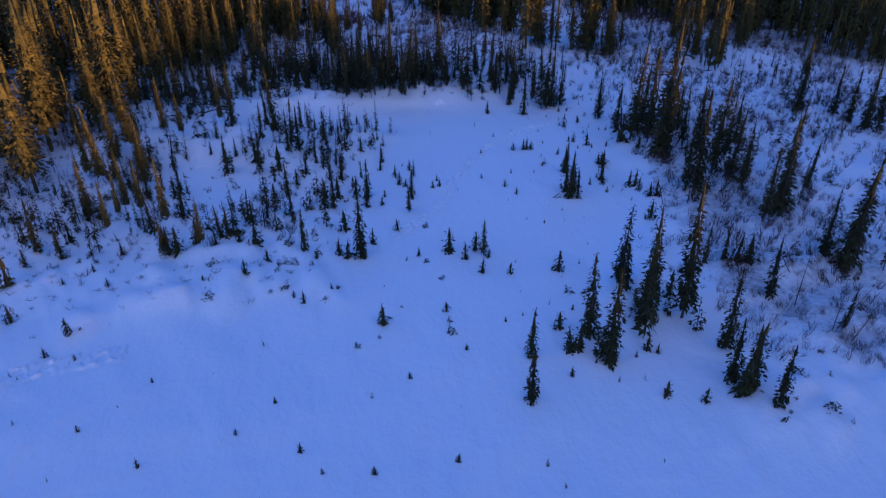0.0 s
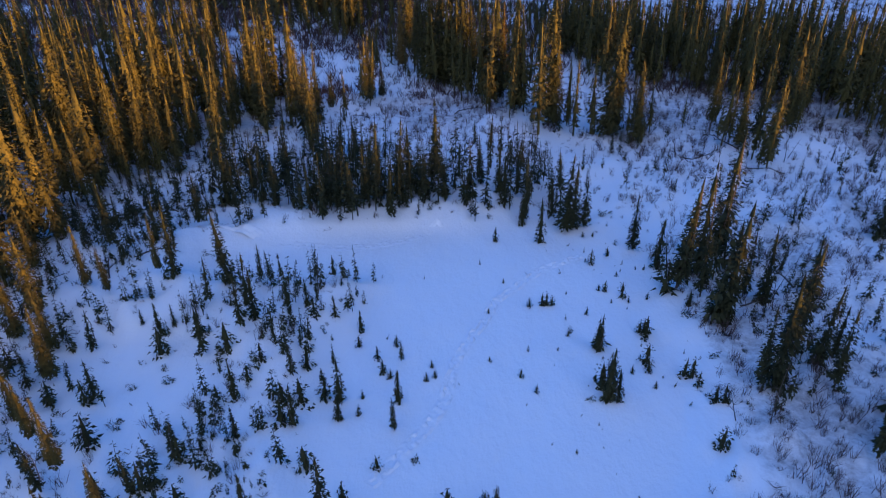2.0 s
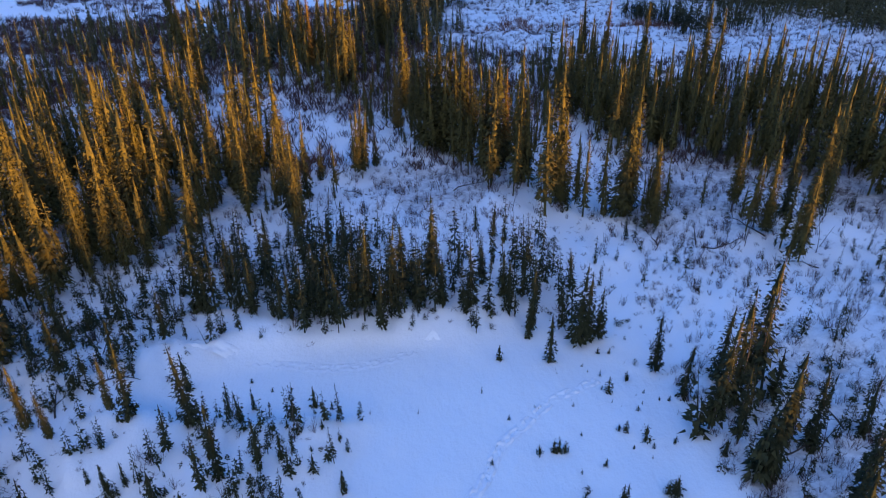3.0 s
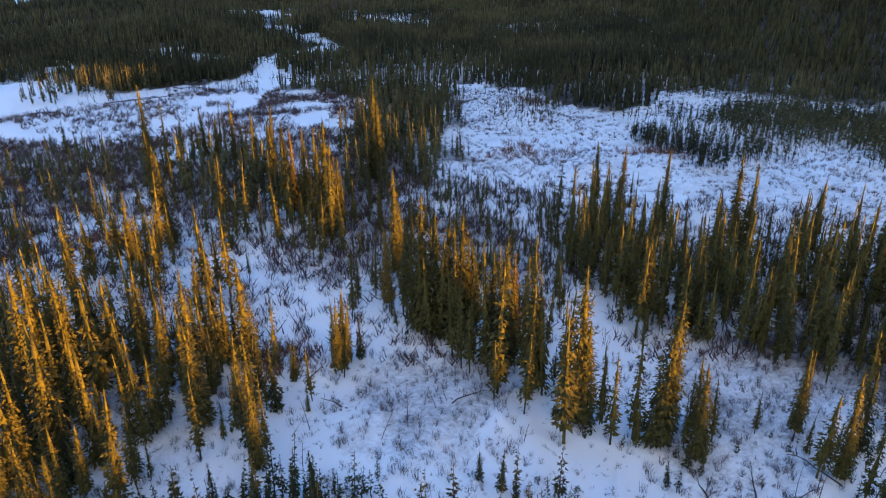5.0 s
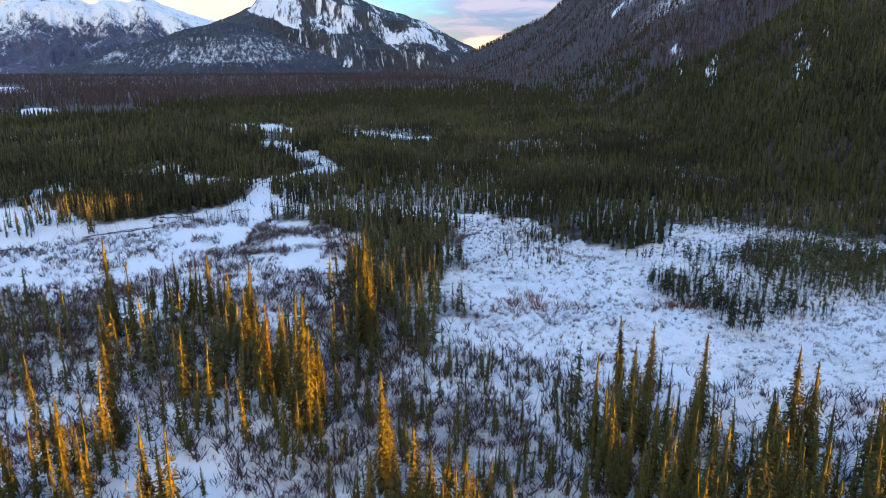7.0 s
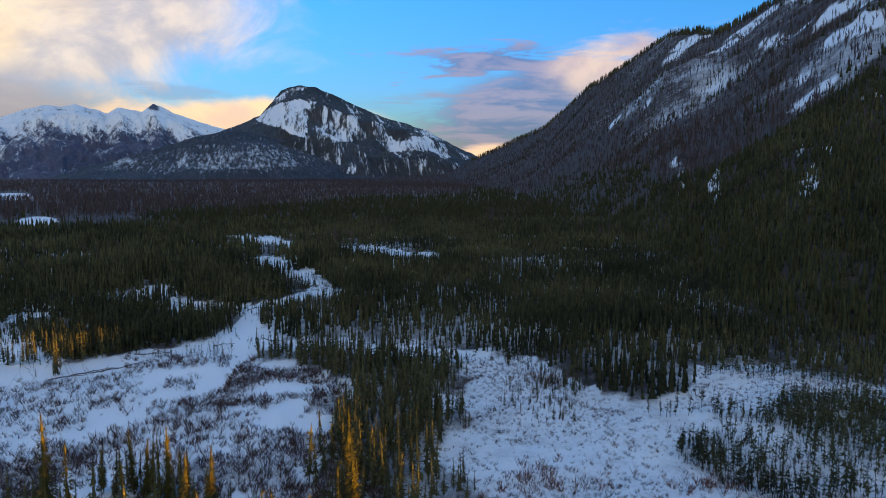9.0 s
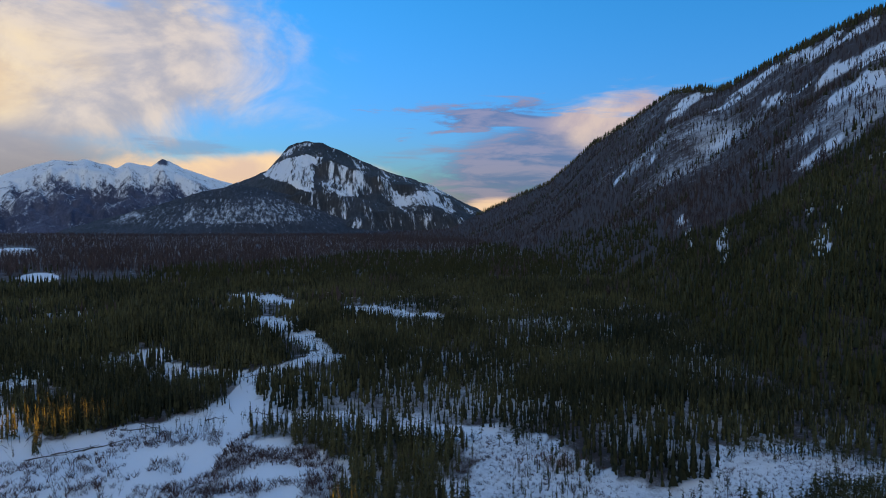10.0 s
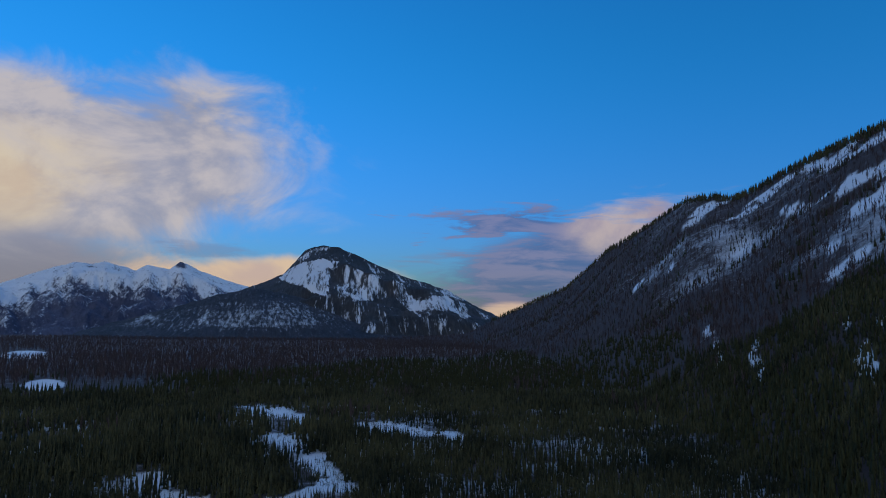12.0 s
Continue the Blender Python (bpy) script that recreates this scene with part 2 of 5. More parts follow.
CONIFER_AZ = (2, 7.9, 11.4, 13.6, 15.5, 17, 20.5, 23.6, 24.6, 26.7, 28.2, 30.3, 36, 50)
CONIFER_SHARE = (-0.1, 0.15, 0.22, 0.25, 0.25, 0.15, 0.15, 0.18, 0.28, 0.33, 0.36, 0.42, 0.5, 0.5)
FLATS_AZ = (-45, -25, -18, -12, -6, -1, 3)
FLATS_R = (640, 680, 720, 900, 1040, 1060, 1300)


def conifers(x, y):
    """1 where dark spruces clothe the valley and the lower hillside, 0 where bare aspens take over."""
    az_, r = bearing(x, y)
    ragged = fbm(x, y, 110, 4, 141)
    up = hill_share(x, y) + 0.16 * ragged
    hill = 1 - smooth(up - np.interp(az_, CONIFER_AZ, CONIFER_SHARE), -0.03, 0.03)
    flat = 1 - smooth(r + 260 * ragged - np.interp(az_, FLATS_AZ, FLATS_R), -50, 60)
    return np.where(az_ > 2.5, hill, flat)


def dusting(x, y):
    """How much snow shows between the bare trees of the upper hillside."""
    az_, _ = bearing(x, y)
    share = hill_share(x, y)
    return smooth(share + 0.10 * fbm(x, y, 140, 4, 19), 0.30, 0.48) * (1 - 0.6 * smooth(share, 0.60, 0.72)) * smooth(az_, 9, 17) * np.clip(0.62 + 1.3 * fbm(x, y, 120, 4, 191), 0.1, 1)


# how high the shadow of the sunward ridge reaches over the flight's start, along the ridge
SHADE_P = (-60, 0, 12, 20, 26, 32, 36, 42, 46, 52, 60, 66, 73, 80, 92, 97, 108, 118, 122, 130, 138, 150, 180)
SHADE_H = (0.2, 1.4, 3.2, 4.8, 6.8, 9.0, 8.0, 6.6, 7.4, 10.2, 8.8, 5.8, 4.6, 6.0, 4.6, 6.2, 9.4, 9.6, 7.8, 8.6, 10.5, 12.5, 16.0)


def land(x, y):
    x, y = np.asarray(x, float), np.asarray(y, float)
    az_, r = bearing(x, y)
    toe, top = np.interp(az_, HILL_AZ, HILL_TOE), np.interp(az_, HILL_AZ, HILL_TOP)
    crest = np.maximum(54.0 + top * np.tan(np.radians(np.interp(az_, HILL_AZ, HILL_EL))), 0.0)
    crest = crest * smooth(az_, -14, -4) * (1 - smooth(az_, 55, 80))
    share = (r - toe) / (top - toe)
    rise = np.where(share < 1, np.clip(share, 0, 1) ** 1.2, np.maximum(1 - 0.35 * (share - 1), 0.3))
    hill = crest * rise
    rough = smooth(share, 0.05, 0.35) * (1 - 0.8 * smooth(share, 0.75, 1.0))
    hill = hill + rough * (26 * fbm(x, y, 240, 4, 5) + 8 * fbm(x, y, 60, 3, 9)) * np.clip(crest / 200, 0, 1)
    # unseen ridge between the valley and the sun, shaped to cast the wanted shade
    p, q = -SUN_WAY.y / SUN_FLAT * x + SUN_WAY.x / SUN_FLAT * y, SUN_WAY.x / SUN_FLAT * x + SUN_WAY.y / SUN_FLAT * y
    shade = np.interp(p, SHADE_P, SHADE_H) + 0.012 * np.maximum(p - 140, 0) ** 2
    back = np.clip(shade + 600 * math.tan(radians(SUN_EL)), 0, 660) * (1 - smooth(p, 3200, 4200))
    back = back * np.where(q < 600, np.exp(-((q - 600) / 170) ** 2), np.exp(-((q - 600) / 500) ** 2))
    hill = np.maximum(hill, back * np.maximum(smooth(az_, 36, 60), az_ < -90))
    near = 1 - smooth(r, 500, 900)
    lake = clearing(x, y)
    ridge = 1.3 * smooth(y, 85, 135) * near + 0.5 * smooth(-x, 30, 90) * near
    hummocks = (0.75 * np.abs(fbm(x, y, 2.6, 3, 21)) * 1.6 + 1.0 * fbm(x, y, 16, 3, 31) - 0.2) * (1 - 0.85 * lake) * near
    drifts = 0.10 * fbm(x * 0.5 + y * 0.3, y, 5.0, 2, 41) * near
    bench = 0.9 * smooth(fbm(x, y, 30, 2, 51), 0.0, 0.25) * (1 - lake) * near * smooth(y, 40, 60)
    far = 6 * fbm(x, y, 500, 3, 61) * smooth(r, 500, 1200)
    return hill + ridge + hummocks + drifts + bench + far - 0.35 * lake - 2.5 * smooth(y, 225, 270) * (1 - smooth(x, -90, -50)) * near


def inside(x, y, ring):
    """Whether points lie in the outline ring, a list of corners."""
    hit = np.zeros(np.shape(x), bool)
    for (ax, ay), (bx, by) in zip(ring, ring[1:] + ring[:1]):
        crosses = (ay > y) != (by > y)
        hit ^= crosses & (x < (bx - ax) * (y - ay) / ((by - ay) if by != ay else 1e-9) + ax)
    return hit


def blob(x, y, cx, cy, rx, ry, turn=0.0):
    """1 in the middle of an oval, 0 at its rim and outside."""
    c, s = math.cos(radians(turn)), math.sin(radians(turn))
    u, v = ((x - cx) * c + (y - cy) * s) / rx, (-(x - cx) * s + (y - cy) * c) / ry
    return np.clip(1 - np.hypot(u, v), 0, 1)


def clearing(x, y):
    """1 on the frozen, open snow that the flight begins over, 0 off it."""
    wob = 5 * fbm(x, y, 14, 3, 71)
    south = smooth(34 + 0.12 * x + wob - y, -2, 3) * (1 - smooth(x - 13 + wob, -1, 3) * smooth(y, 20, 26))
    tongue = np.clip(blob(x, y, 4, 50, 13, 24, -12) * 5 + wob * 0.06, 0, 1)
    upper = np.clip(blob(x, y, -6, 64, 16, 5, 8) * 4, 0, 1)
    pale = np.clip(blob(x, y, -19, 50, 7, 5, 0) * 3, 0, 0.8)
    return np.clip(np.maximum(np.maximum(south, tongue), np.maximum(upper, pale)), 0, 1)


MEADOW = [(0, 166), (2, 242), (18, 240), (30, 218), (40, 207), (51, 209), (60, 231), (72, 230), (84, 224), (95, 210), (150, 196), (160, 150), (90, 126), (62, 131), (36, 143), (14, 152)]


POND = [(-78, 239), (-69, 249), (-62, 255), (-54, 246), (-50, 226), (-52, 213), (-59, 208), (-57, 199), (-64, 190), (-84, 186), (-104, 196), (-104, 212), (-90, 221), (-80, 217), (-73, 226)]


def snowy(x, y):
    """1 on the open snow past the ridge: ponds, creek and meadow."""
    wob = 6 * fbm(x, y, 22, 3, 81)
    xx, yy = x + wob, y + 7 * fbm(x, y, 18, 3, 83)
    out = inside(x + 3 * fbm(x, y, 9, 3, 85), y + 3 * fbm(x, y, 9, 3, 86), POND) * 1.0
    for ax, ay, bx, by, wide in ((-50, 249, -59, 269, 4.5), (-59, 269, -62, 290, 4.5), (-62, 290, -59, 307, 5.0), (-59, 307, -48, 322, 4.5), (-48, 322, -42, 336, 3.5), (-62, 378, -39, 322, 7.5), (-96, 442, -76, 402, 9.0), (-146, 548, -95, 503, 9.0),
                                 (-143, 566, -120, 541, 4), (-120, 541, -90, 478, 5.5), (-56, 466, -6, 438, 8), (-48, 254, -28, 252, 2.6), (-28, 252, -9, 243, 2.6), (-9, 243, 4, 238, 2.6),
                                 (-90, 304, -64, 298, 4.5), (-118, 350, -108, 338, 8.0), (-98, 318, -70, 303, 6.5), (-156, 384, -150, 378, 5.0), (-132, 290, -108, 276, 7.0), (-129, 286, -117, 277, 3.5), (-108, 250, -98, 258, 3.0), (-147, 370, -142, 366, 3)):
        u = np.clip(((xx - ax) * (bx - ax) + (yy - ay) * (by - ay)) / ((bx - ax) ** 2 + (by - ay) ** 2), 0, 1)
        out = np.maximum(out, smooth(0.72 * wide + 5 * fbm(x, y, 7, 3, 88) - np.hypot(xx - ax - u * (bx - ax), yy - ay - u * (by - ay)), -0.6, 0.8))
    out = np.maximum(out, inside(xx, yy, MEADOW) * 1.0)
    out = np.maximum(out, np.clip(blob(x, y, -361, 682, 17, 65, 31.6) * 4, 0, 1))
    return np.maximum(out, np.clip(blob(x, y, -690, 1170, 34, 165, 32.3) * 4, 0, 1))


HOLLOW = [(-48, 238), (-46, 218), (-50, 208), (-56, 204), (-56, 194), (-64, 186), (-96, 178), (-98, 100), (16, 100), (12, 130), (-2, 152), (-14, 190), (-20, 216), (-29, 224), (-40, 229)]


GROVE = [(40, 190), (53, 199), (69, 206), (82, 205), (112, 194), (124, 165), (92, 154), (70, 156), (59, 164), (46, 160), (38, 173)]


def brush(x, y):
    """How thickly bare shrubs grow, 0 to 1."""
    thick = np.clip(0.85 + 1.5 * fbm(x, y, 12, 4, 91), 0, 1)
    wx, wy = x + 5 * fbm(x, y, 10, 3, 93), y + 5 * fbm(x, y, 10, 3, 94)
    opens = np.maximum.reduce([blob(x, y, -33, 211, 9, 6), blob(x, y, -29, 197, 5, 10), blob(x, y, -22, 193, 6, 5)])
    hollow = smooth(y, 100, 125) * inside(wx, wy, HOLLOW) * (1 - np.clip(opens * 3, 0, 1))
    behind = smooth(y, 72, 84) * (1 - smooth(y, 150, 165)) * (0.8 + 0.2 * smooth(x, -20, 30))
    bank_right = smooth(x, 13, 18) * smooth(y, 24, 30) * (1 - smooth(y, 85, 95))
    field = inside(x, y, MEADOW) * np.clip(0.55 + 1.5 * fbm(x, y, 13, 4, 99), 0.15, 1)
    marsh = inside(wx, wy, POND) * np.maximum(0.45 * smooth(-x, 60, 76), np.clip(0.15 + 1.6 * fbm(x, y, 9, 3, 101), 0, 0.8))
    wet = 0.5 * smooth(y, 36, 44) * (1 - clearing(x, y)) * (1 - smooth(y, 75, 85)) * (x < 14)
    return thick * np.clip(np.maximum.reduce([hollow, 0.75 * behind, 0.95 * bank_right, field, marsh, 0.75 * inside(x, y, GROVE), 0.45 * wet]), 0, 1)


EDGE_X = (-200, -130, -104, -86, -72, -60, 2, 19, 33, 40, 51, 60, 80, 93, 112, 160, 220)
EDGE_Y = (250, 262, 248, 234, 250, 256, 246, 240, 219, 210, 211, 232, 230, 214, 208, 196, 190)
THICKETS = (
    (1.0, [(-47, 242), (-33, 246), (-21, 242), (2, 237), (3, 226), (-20, 218), (-29, 224), (-40, 229)]),
    (0.95, [(-20, 224), (-5, 231), (8, 219), (-1, 207), (7, 194), (-3, 182), (5, 168), (-2, 154), (-14, 154), (-19, 190)]),
    (1.0, [(14, 217), (17, 226), (27, 226), (29, 206), (24, 196), (14, 196)]),
    (0.80, [(-6, 112), (9, 104), (15, 112), (10, 128), (6, 149), (0, 156), (-10, 150), (-12, 135)]),
    (1.0, [(-130, 274), (-112, 262), (-97, 240), (-87, 230), (-80, 236), (-80, 247), (-72, 257), (-62, 260), (-64, 290), (-76, 298), (-95, 308), (-130, 330)]),
    (0.60, [(-78, 120), (-48, 126), (-46, 160), (-76, 172)]),
    (0.30, [(-108, 216), (-82, 218), (-84, 240), (-104, 248)]),
    (0.55, [(-50, 150), (-40, 172), (-22, 160), (-8, 140), (6, 112), (16, 100), (12, 92), (0, 99), (-10, 111), (-22, 127), (-38, 144)]),
    (0.95, [(15, 110), (22, 104), (29, 102), (38, 95), (46, 86), (62, 80), (80, 92), (66, 106), (46, 121), (36, 127), (29, 133), (19, 137), (12, 147), (5, 149), (9, 128)]),
    (0.90, [(-20, 84), (-30, 73), (-60, 66), (-95, 85), (-75, 106), (-38, 104), (-22, 100)]),
    (0.30, [(-40, 100), (-70, 84), (-80, 112), (-60, 126), (-36, 124), (-16, 108), (-20, 96)]),
    (0.35, [(-34, 44), (-30, 73), (-60, 72), (-60, 40)]),
    (0.10, [(-100, 104), (-40, 104), (-40, 160), (-100, 158)]),
    (0.45, [(-36, 125), (-12, 112), (-4, 125), (-30, 160)]),
)


def forest(x, y):
    """How thickly the valley forest stands, 0 to 1: past a ragged edge, with gaps for creek and ponds."""
    _, r = bearing(x, y)
    s = smooth(y - np.interp(x, EDGE_X, EDGE_Y) - 8 * fbm(x, y, 13, 3, 87), -3, 3) * (1 - smooth(r, 900, 1500) * 0.6)
    return s * (1 - snowy(x, y)) * np.clip(0.9 + 1.2 * fbm(x, y, 40, 3, 89), 0.35, 1)


def thickets(x, y):
    """How thickly spruces stand in the nearer stands, 0 to 1."""
    s = np.zeros(np.shape(x))
    for thick, ring in THICKETS:
        s = np.maximum(s, thick * inside(x + 6 * fbm(x, y, 9, 3, 95), y + 6 * fbm(x, y, 9, 3, 97), ring))
    return s


def grid_mesh(name, verts, rows, cols, closed=False):
    """A sheet of rows x cols corners, joined into squares."""
    i, j = np.meshgrid(np.arange(rows - 1), np.arange(cols if closed else cols - 1), indexing="ij")
    a, b = i * cols + j, i * cols + (j + 1) % cols
    quads = np.stack([a, b, b + cols, a + cols], -1).reshape(-1, 4)
    return mesh_from(name, verts, quads)


def mesh_from(name, verts, faces):
    """A mesh from arrays: corners (n, 3) and faces (m, 3 or 4)."""
    me = bpy.data.meshes.new(name)
    verts, faces = np.asarray(verts, np.float32), np.asarray(faces, np.int32)
    m, k = faces.shape
    me.vertices.add(len(verts))
    me.vertices.foreach_set("co", verts.ravel())
    me.loops.add(m * k)
    me.loops.foreach_set("vertex_index", faces.ravel())
    me.polygons.add(m)
    me.polygons.foreach_set("loop_start", np.arange(0, m * k, k, dtype=np.int32))
    me.update(calc_edges=True)
    return me


def shaded(me, mat, soft=False):
    me.materials.append(mat)
    if soft:
        me.polygons.foreach_set("use_smooth", np.ones(len(me.polygons), bool))
    return me


# the ground, one round sheet that reaches the horizon, finer where the flight looks
angles = np.concatenate([np.arange(-45, 45, 0.34), np.arange(45, 315, 3.0)])
radii = np.concatenate([np.linspace(0.02, 5.5, 8), 6.0 * 1.021 ** np.arange(321)])
rr, aa = np.meshgrid(radii, np.radians(angles), indexing="ij")
gx, gy = (rr * np.sin(aa)).ravel(), (rr * np.cos(aa)).ravel()
ground_me = grid_mesh("ground", np.stack([gx, gy, land(gx, gy)], -1), len(radii), len(angles), True)
shaded(ground_me, GROUND, True)
share_ = hill_share(gx, gy)
_, hub_r = bearing(gx, gy)
# ground cover, with the shade between crowded trees and shrubs painted in
litter_and_shade = np.maximum(np.maximum((0.22 + 0.32 * (gy > 150) * (gx < 9)) * thickets(gx, gy), 0.60 * smooth(forest(gx, gy), 0.0, 0.25) * np.clip(0.88 + 0.8 * fbm(gx, gy, 30, 3, 193), 0.45 + 0.37 * smooth(gx, -58, -40), 1) * (share_ < 0.0) * (hub_r < 500)), (0.26 + 0.30 * smooth(gy, 74, 92) * (1 - 0.42 * smooth(gy, 106, 124)) + 0.12 * (gx > 14) * (gy < 74)) * (1 - 0.6 * inside(gx, gy, MEADOW)) * brush(gx, gy)) * (1 - clearing(gx, gy))
on_hill = smooth(share_, -0.15, 0.05)
litter_and_shade = np.maximum(litter_and_shade, 0.68 * on_hill * (1 - (0.40 + 0.40 * fbm(gx, gy, 45, 4, 197)) * dusting(gx, gy)) * (1 - chutes(gx, gy)))
litter_and_shade = np.maximum(litter_and_shade, (0.62 - 0.05 * smooth(hub_r, 800, 1100)) * smooth(hub_r, 430, 500) * (1 - snowy(gx, gy)) * (share_ < 0.05))
litter_and_shade = np.maximum(litter_and_shade, 0.74 * on_hill * conifers(gx, gy) * (1 - chutes(gx, gy)))
meadow_ = inside(gx, gy, MEADOW)
litter_and_shade = np.maximum(litter_and_shade, meadow_ * 0.32 * (1 - clearing(gx, gy)))
attr = ground_me.attributes.new("litter_and_shade", "FLOAT", "POINT")
attr.data.foreach_set("value", litter_and_shade.astype(np.float32))
tagged(new("ground", ground_me), "snow-covered valley floor rising into a wooded hillside", "ground", kind="structure")


# ---- the mountains at the valley's end ----
def rock_and_snow(seed, facing, streak, contrast, grainy, bare_hazed_dark, bare_hazed_light, soft):
    """Bare rock and dark woods, blued to stand for haze, under snow, as the mesh's own snow cover says, broken up by
    gullies and by trees.
    """
    def build(t, i):
        offset = t.add("ShaderNodeVectorMath", operation="ADD")
        t.put(offset.inputs[0], place(t))
        offset.inputs[1].default_value = (seed, seed * 2, 0)
        p = offset.outputs[0]
        across = []
        for axis in ((math.cos(radians(facing)), -math.sin(radians(facing)), 0), (math.sin(radians(facing)), math.cos(radians(facing)), 0), (0, 0, 1)):
            dot = t.add("ShaderNodeVectorMath", operation="DOT_PRODUCT")
            t.put(dot.inputs[0], p)
            dot.inputs[1].default_value = axis
            across.append(dot.outputs["Value"])
        slope = t.add("ShaderNodeCombineXYZ")
        t.put(slope.inputs[0], across[0])
        t.put(slope.inputs[1], t.math("MULTIPLY", across[1], streak))
        t.put(slope.inputs[2], t.math("MULTIPLY", across[2], streak))
        gullies = t.noise(slope.outputs[0], 0.022, 6.0, 0.62, 0.5)
        grain = t.noise(slope.outputs[0], 0.11, 5.0, 0.7)
        cover = t.add("ShaderNodeAttribute")
        cover.attribute_name = "snow"
        texture = t.math("MULTIPLY", t.math("SUBTRACT", t.math("ADD", t.math("MULTIPLY", gullies, 1 - grainy), t.math("MULTIPLY", grain, grainy)), 0.5), contrast)
        white = t.ramp(t.math("ADD", texture, cover.outputs["Fac"]), soft[0], soft[1])
        # the bluish cast of these two colours is painted haze
        bare = t.mix(t.ramp(t.math("ADD", t.math("MULTIPLY", grain, 0.6), t.math("MULTIPLY", t.noise(p, 0.006, 4.0), 0.4)), 0.35, 0.65), bare_hazed_dark, bare_hazed_light)
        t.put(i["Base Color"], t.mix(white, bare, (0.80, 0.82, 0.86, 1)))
        i["Roughness"].default_value = 0.9
        bump(t, i, grain, 0.7, 10.0)
    return build


def ragged_ring(az_, el_, ring, seed, wob=0.35):
    """1 inside an outline in bearing and height over the horizon, with a ragged edge."""
    return inside(az_ + wob * fbm(az_, el_, 0.9, 4, seed), el_ + wob * 0.8 * fbm(az_, el_, 0.9, 4, seed + 9), ring) * 1.0


def peak_snow(az_, el_, down):
    fields = 0.95 * ragged_ring(az_, el_, [(-15.28, 3.56), (-14.18, 4.39), (-13.3, 4.95), (-11.73, 5.25), (-11.15, 4.81), (-11.28, 3.71), (-11.69, 2.2), (-12.63, 2.42), (-13.74, 2.95), (-14.62, 3.3)], 301)
    fields = np.maximum(fields, 0.52 * ragged_ring(az_, el_, [(-11.28, 5.08), (-9.93, 4.74), (-8.79, 4.2), (-6.95, 3.76), (-5.1, 3.16), (-4.64, 2), (-6.95, 2), (-8.79, 1.99), (-10.61, 2.07)], 303))
    for ring in ([(-6.4, 2.74), (-5.01, 2.84), (-4.08, 1.77), (-3.24, 1.07), (-5.1, 1.3), (-6.03, 2)],
                 [(-4.17, 2.1), (-2.31, 2.38), (0.03, 1.4), (0.5, 0.7), (-2.31, 0.98), (-3.94, 1.31)],
                 [(-2.54, 3.03), (-0.9, 2.8), (0.5, 1.78), (-0.44, 1.78), (-2.07, 2.38)]):
        fields = np.maximum(fields, 0.60 * ragged_ring(az_, el_, ring, 305, 0.7))
    fields = np.maximum(fields, 0.45 * ragged_ring(az_, el_, [(-13.92, 5.3), (-12.63, 5.96), (-11.28, 6.4), (-10.52, 6.23), (-11.96, 5.84), (-13.3, 5.18)], 307, 0.15))
    return np.maximum(fields, 0.12 + 0.25 * fbm(az_, el_, 1.6, 4, 309) * (el_ < 3))


def foothill_snow(az_, el_, down):
    fields = 0.27 * ragged_ring(az_, el_, [(-26.86, -0.38), (-23.79, 0.77), (-20.58, 1.36), (-16.36, 1.8), (-12.41, 1.51), (-10.61, 0.37), (-12.41, -0.41), (-16.79, -0.63), (-21.8, -0.61), (-24.96, -0.72)], 311)
    fields = np.maximum(fields, 0.42 * ragged_ring(az_, el_, [(-21.8, -0.3), (-20.58, 0.79), (-17.65, 1.2), (-12.85, 1.14), (-12.18, -0.09), (-16.79, -0.4)], 313))
    for ring in ([(-26.48, -0.08), (-24.77, 0.64), (-24.34, 0.43), (-25.54, -0.21)], [(-11.73, 1.42), (-9.93, 1.61), (-8.79, 0.79), (-10.61, 0.69)]):
        fields = np.maximum(fields, 0.50 * ragged_ring(az_, el_, ring, 315, 0.6))
    return np.maximum(fields, 0.10)


def range_snow(az_, el_, down):
    """White along the crest, streaked lower down, with dark woods, haze put into their blue, at the foot."""
    lean = fbm(az_ + 0.9 * el_, el_ * 0.5, 1.1, 5, 317)
    white = 1.0 - smooth(down + 1.3 * lean, 0.7, 2.3) * 0.82 - 0.3 * smooth(down, 2.2, 3.6)
    rock = np.clip(1 - np.hypot((az_ + 22.75) / 0.55, (el_ - 4.35) / 0.38), 0, 1)
    return white + 0.14 * smooth(-az_, 29, 33) - 1.6 * rock


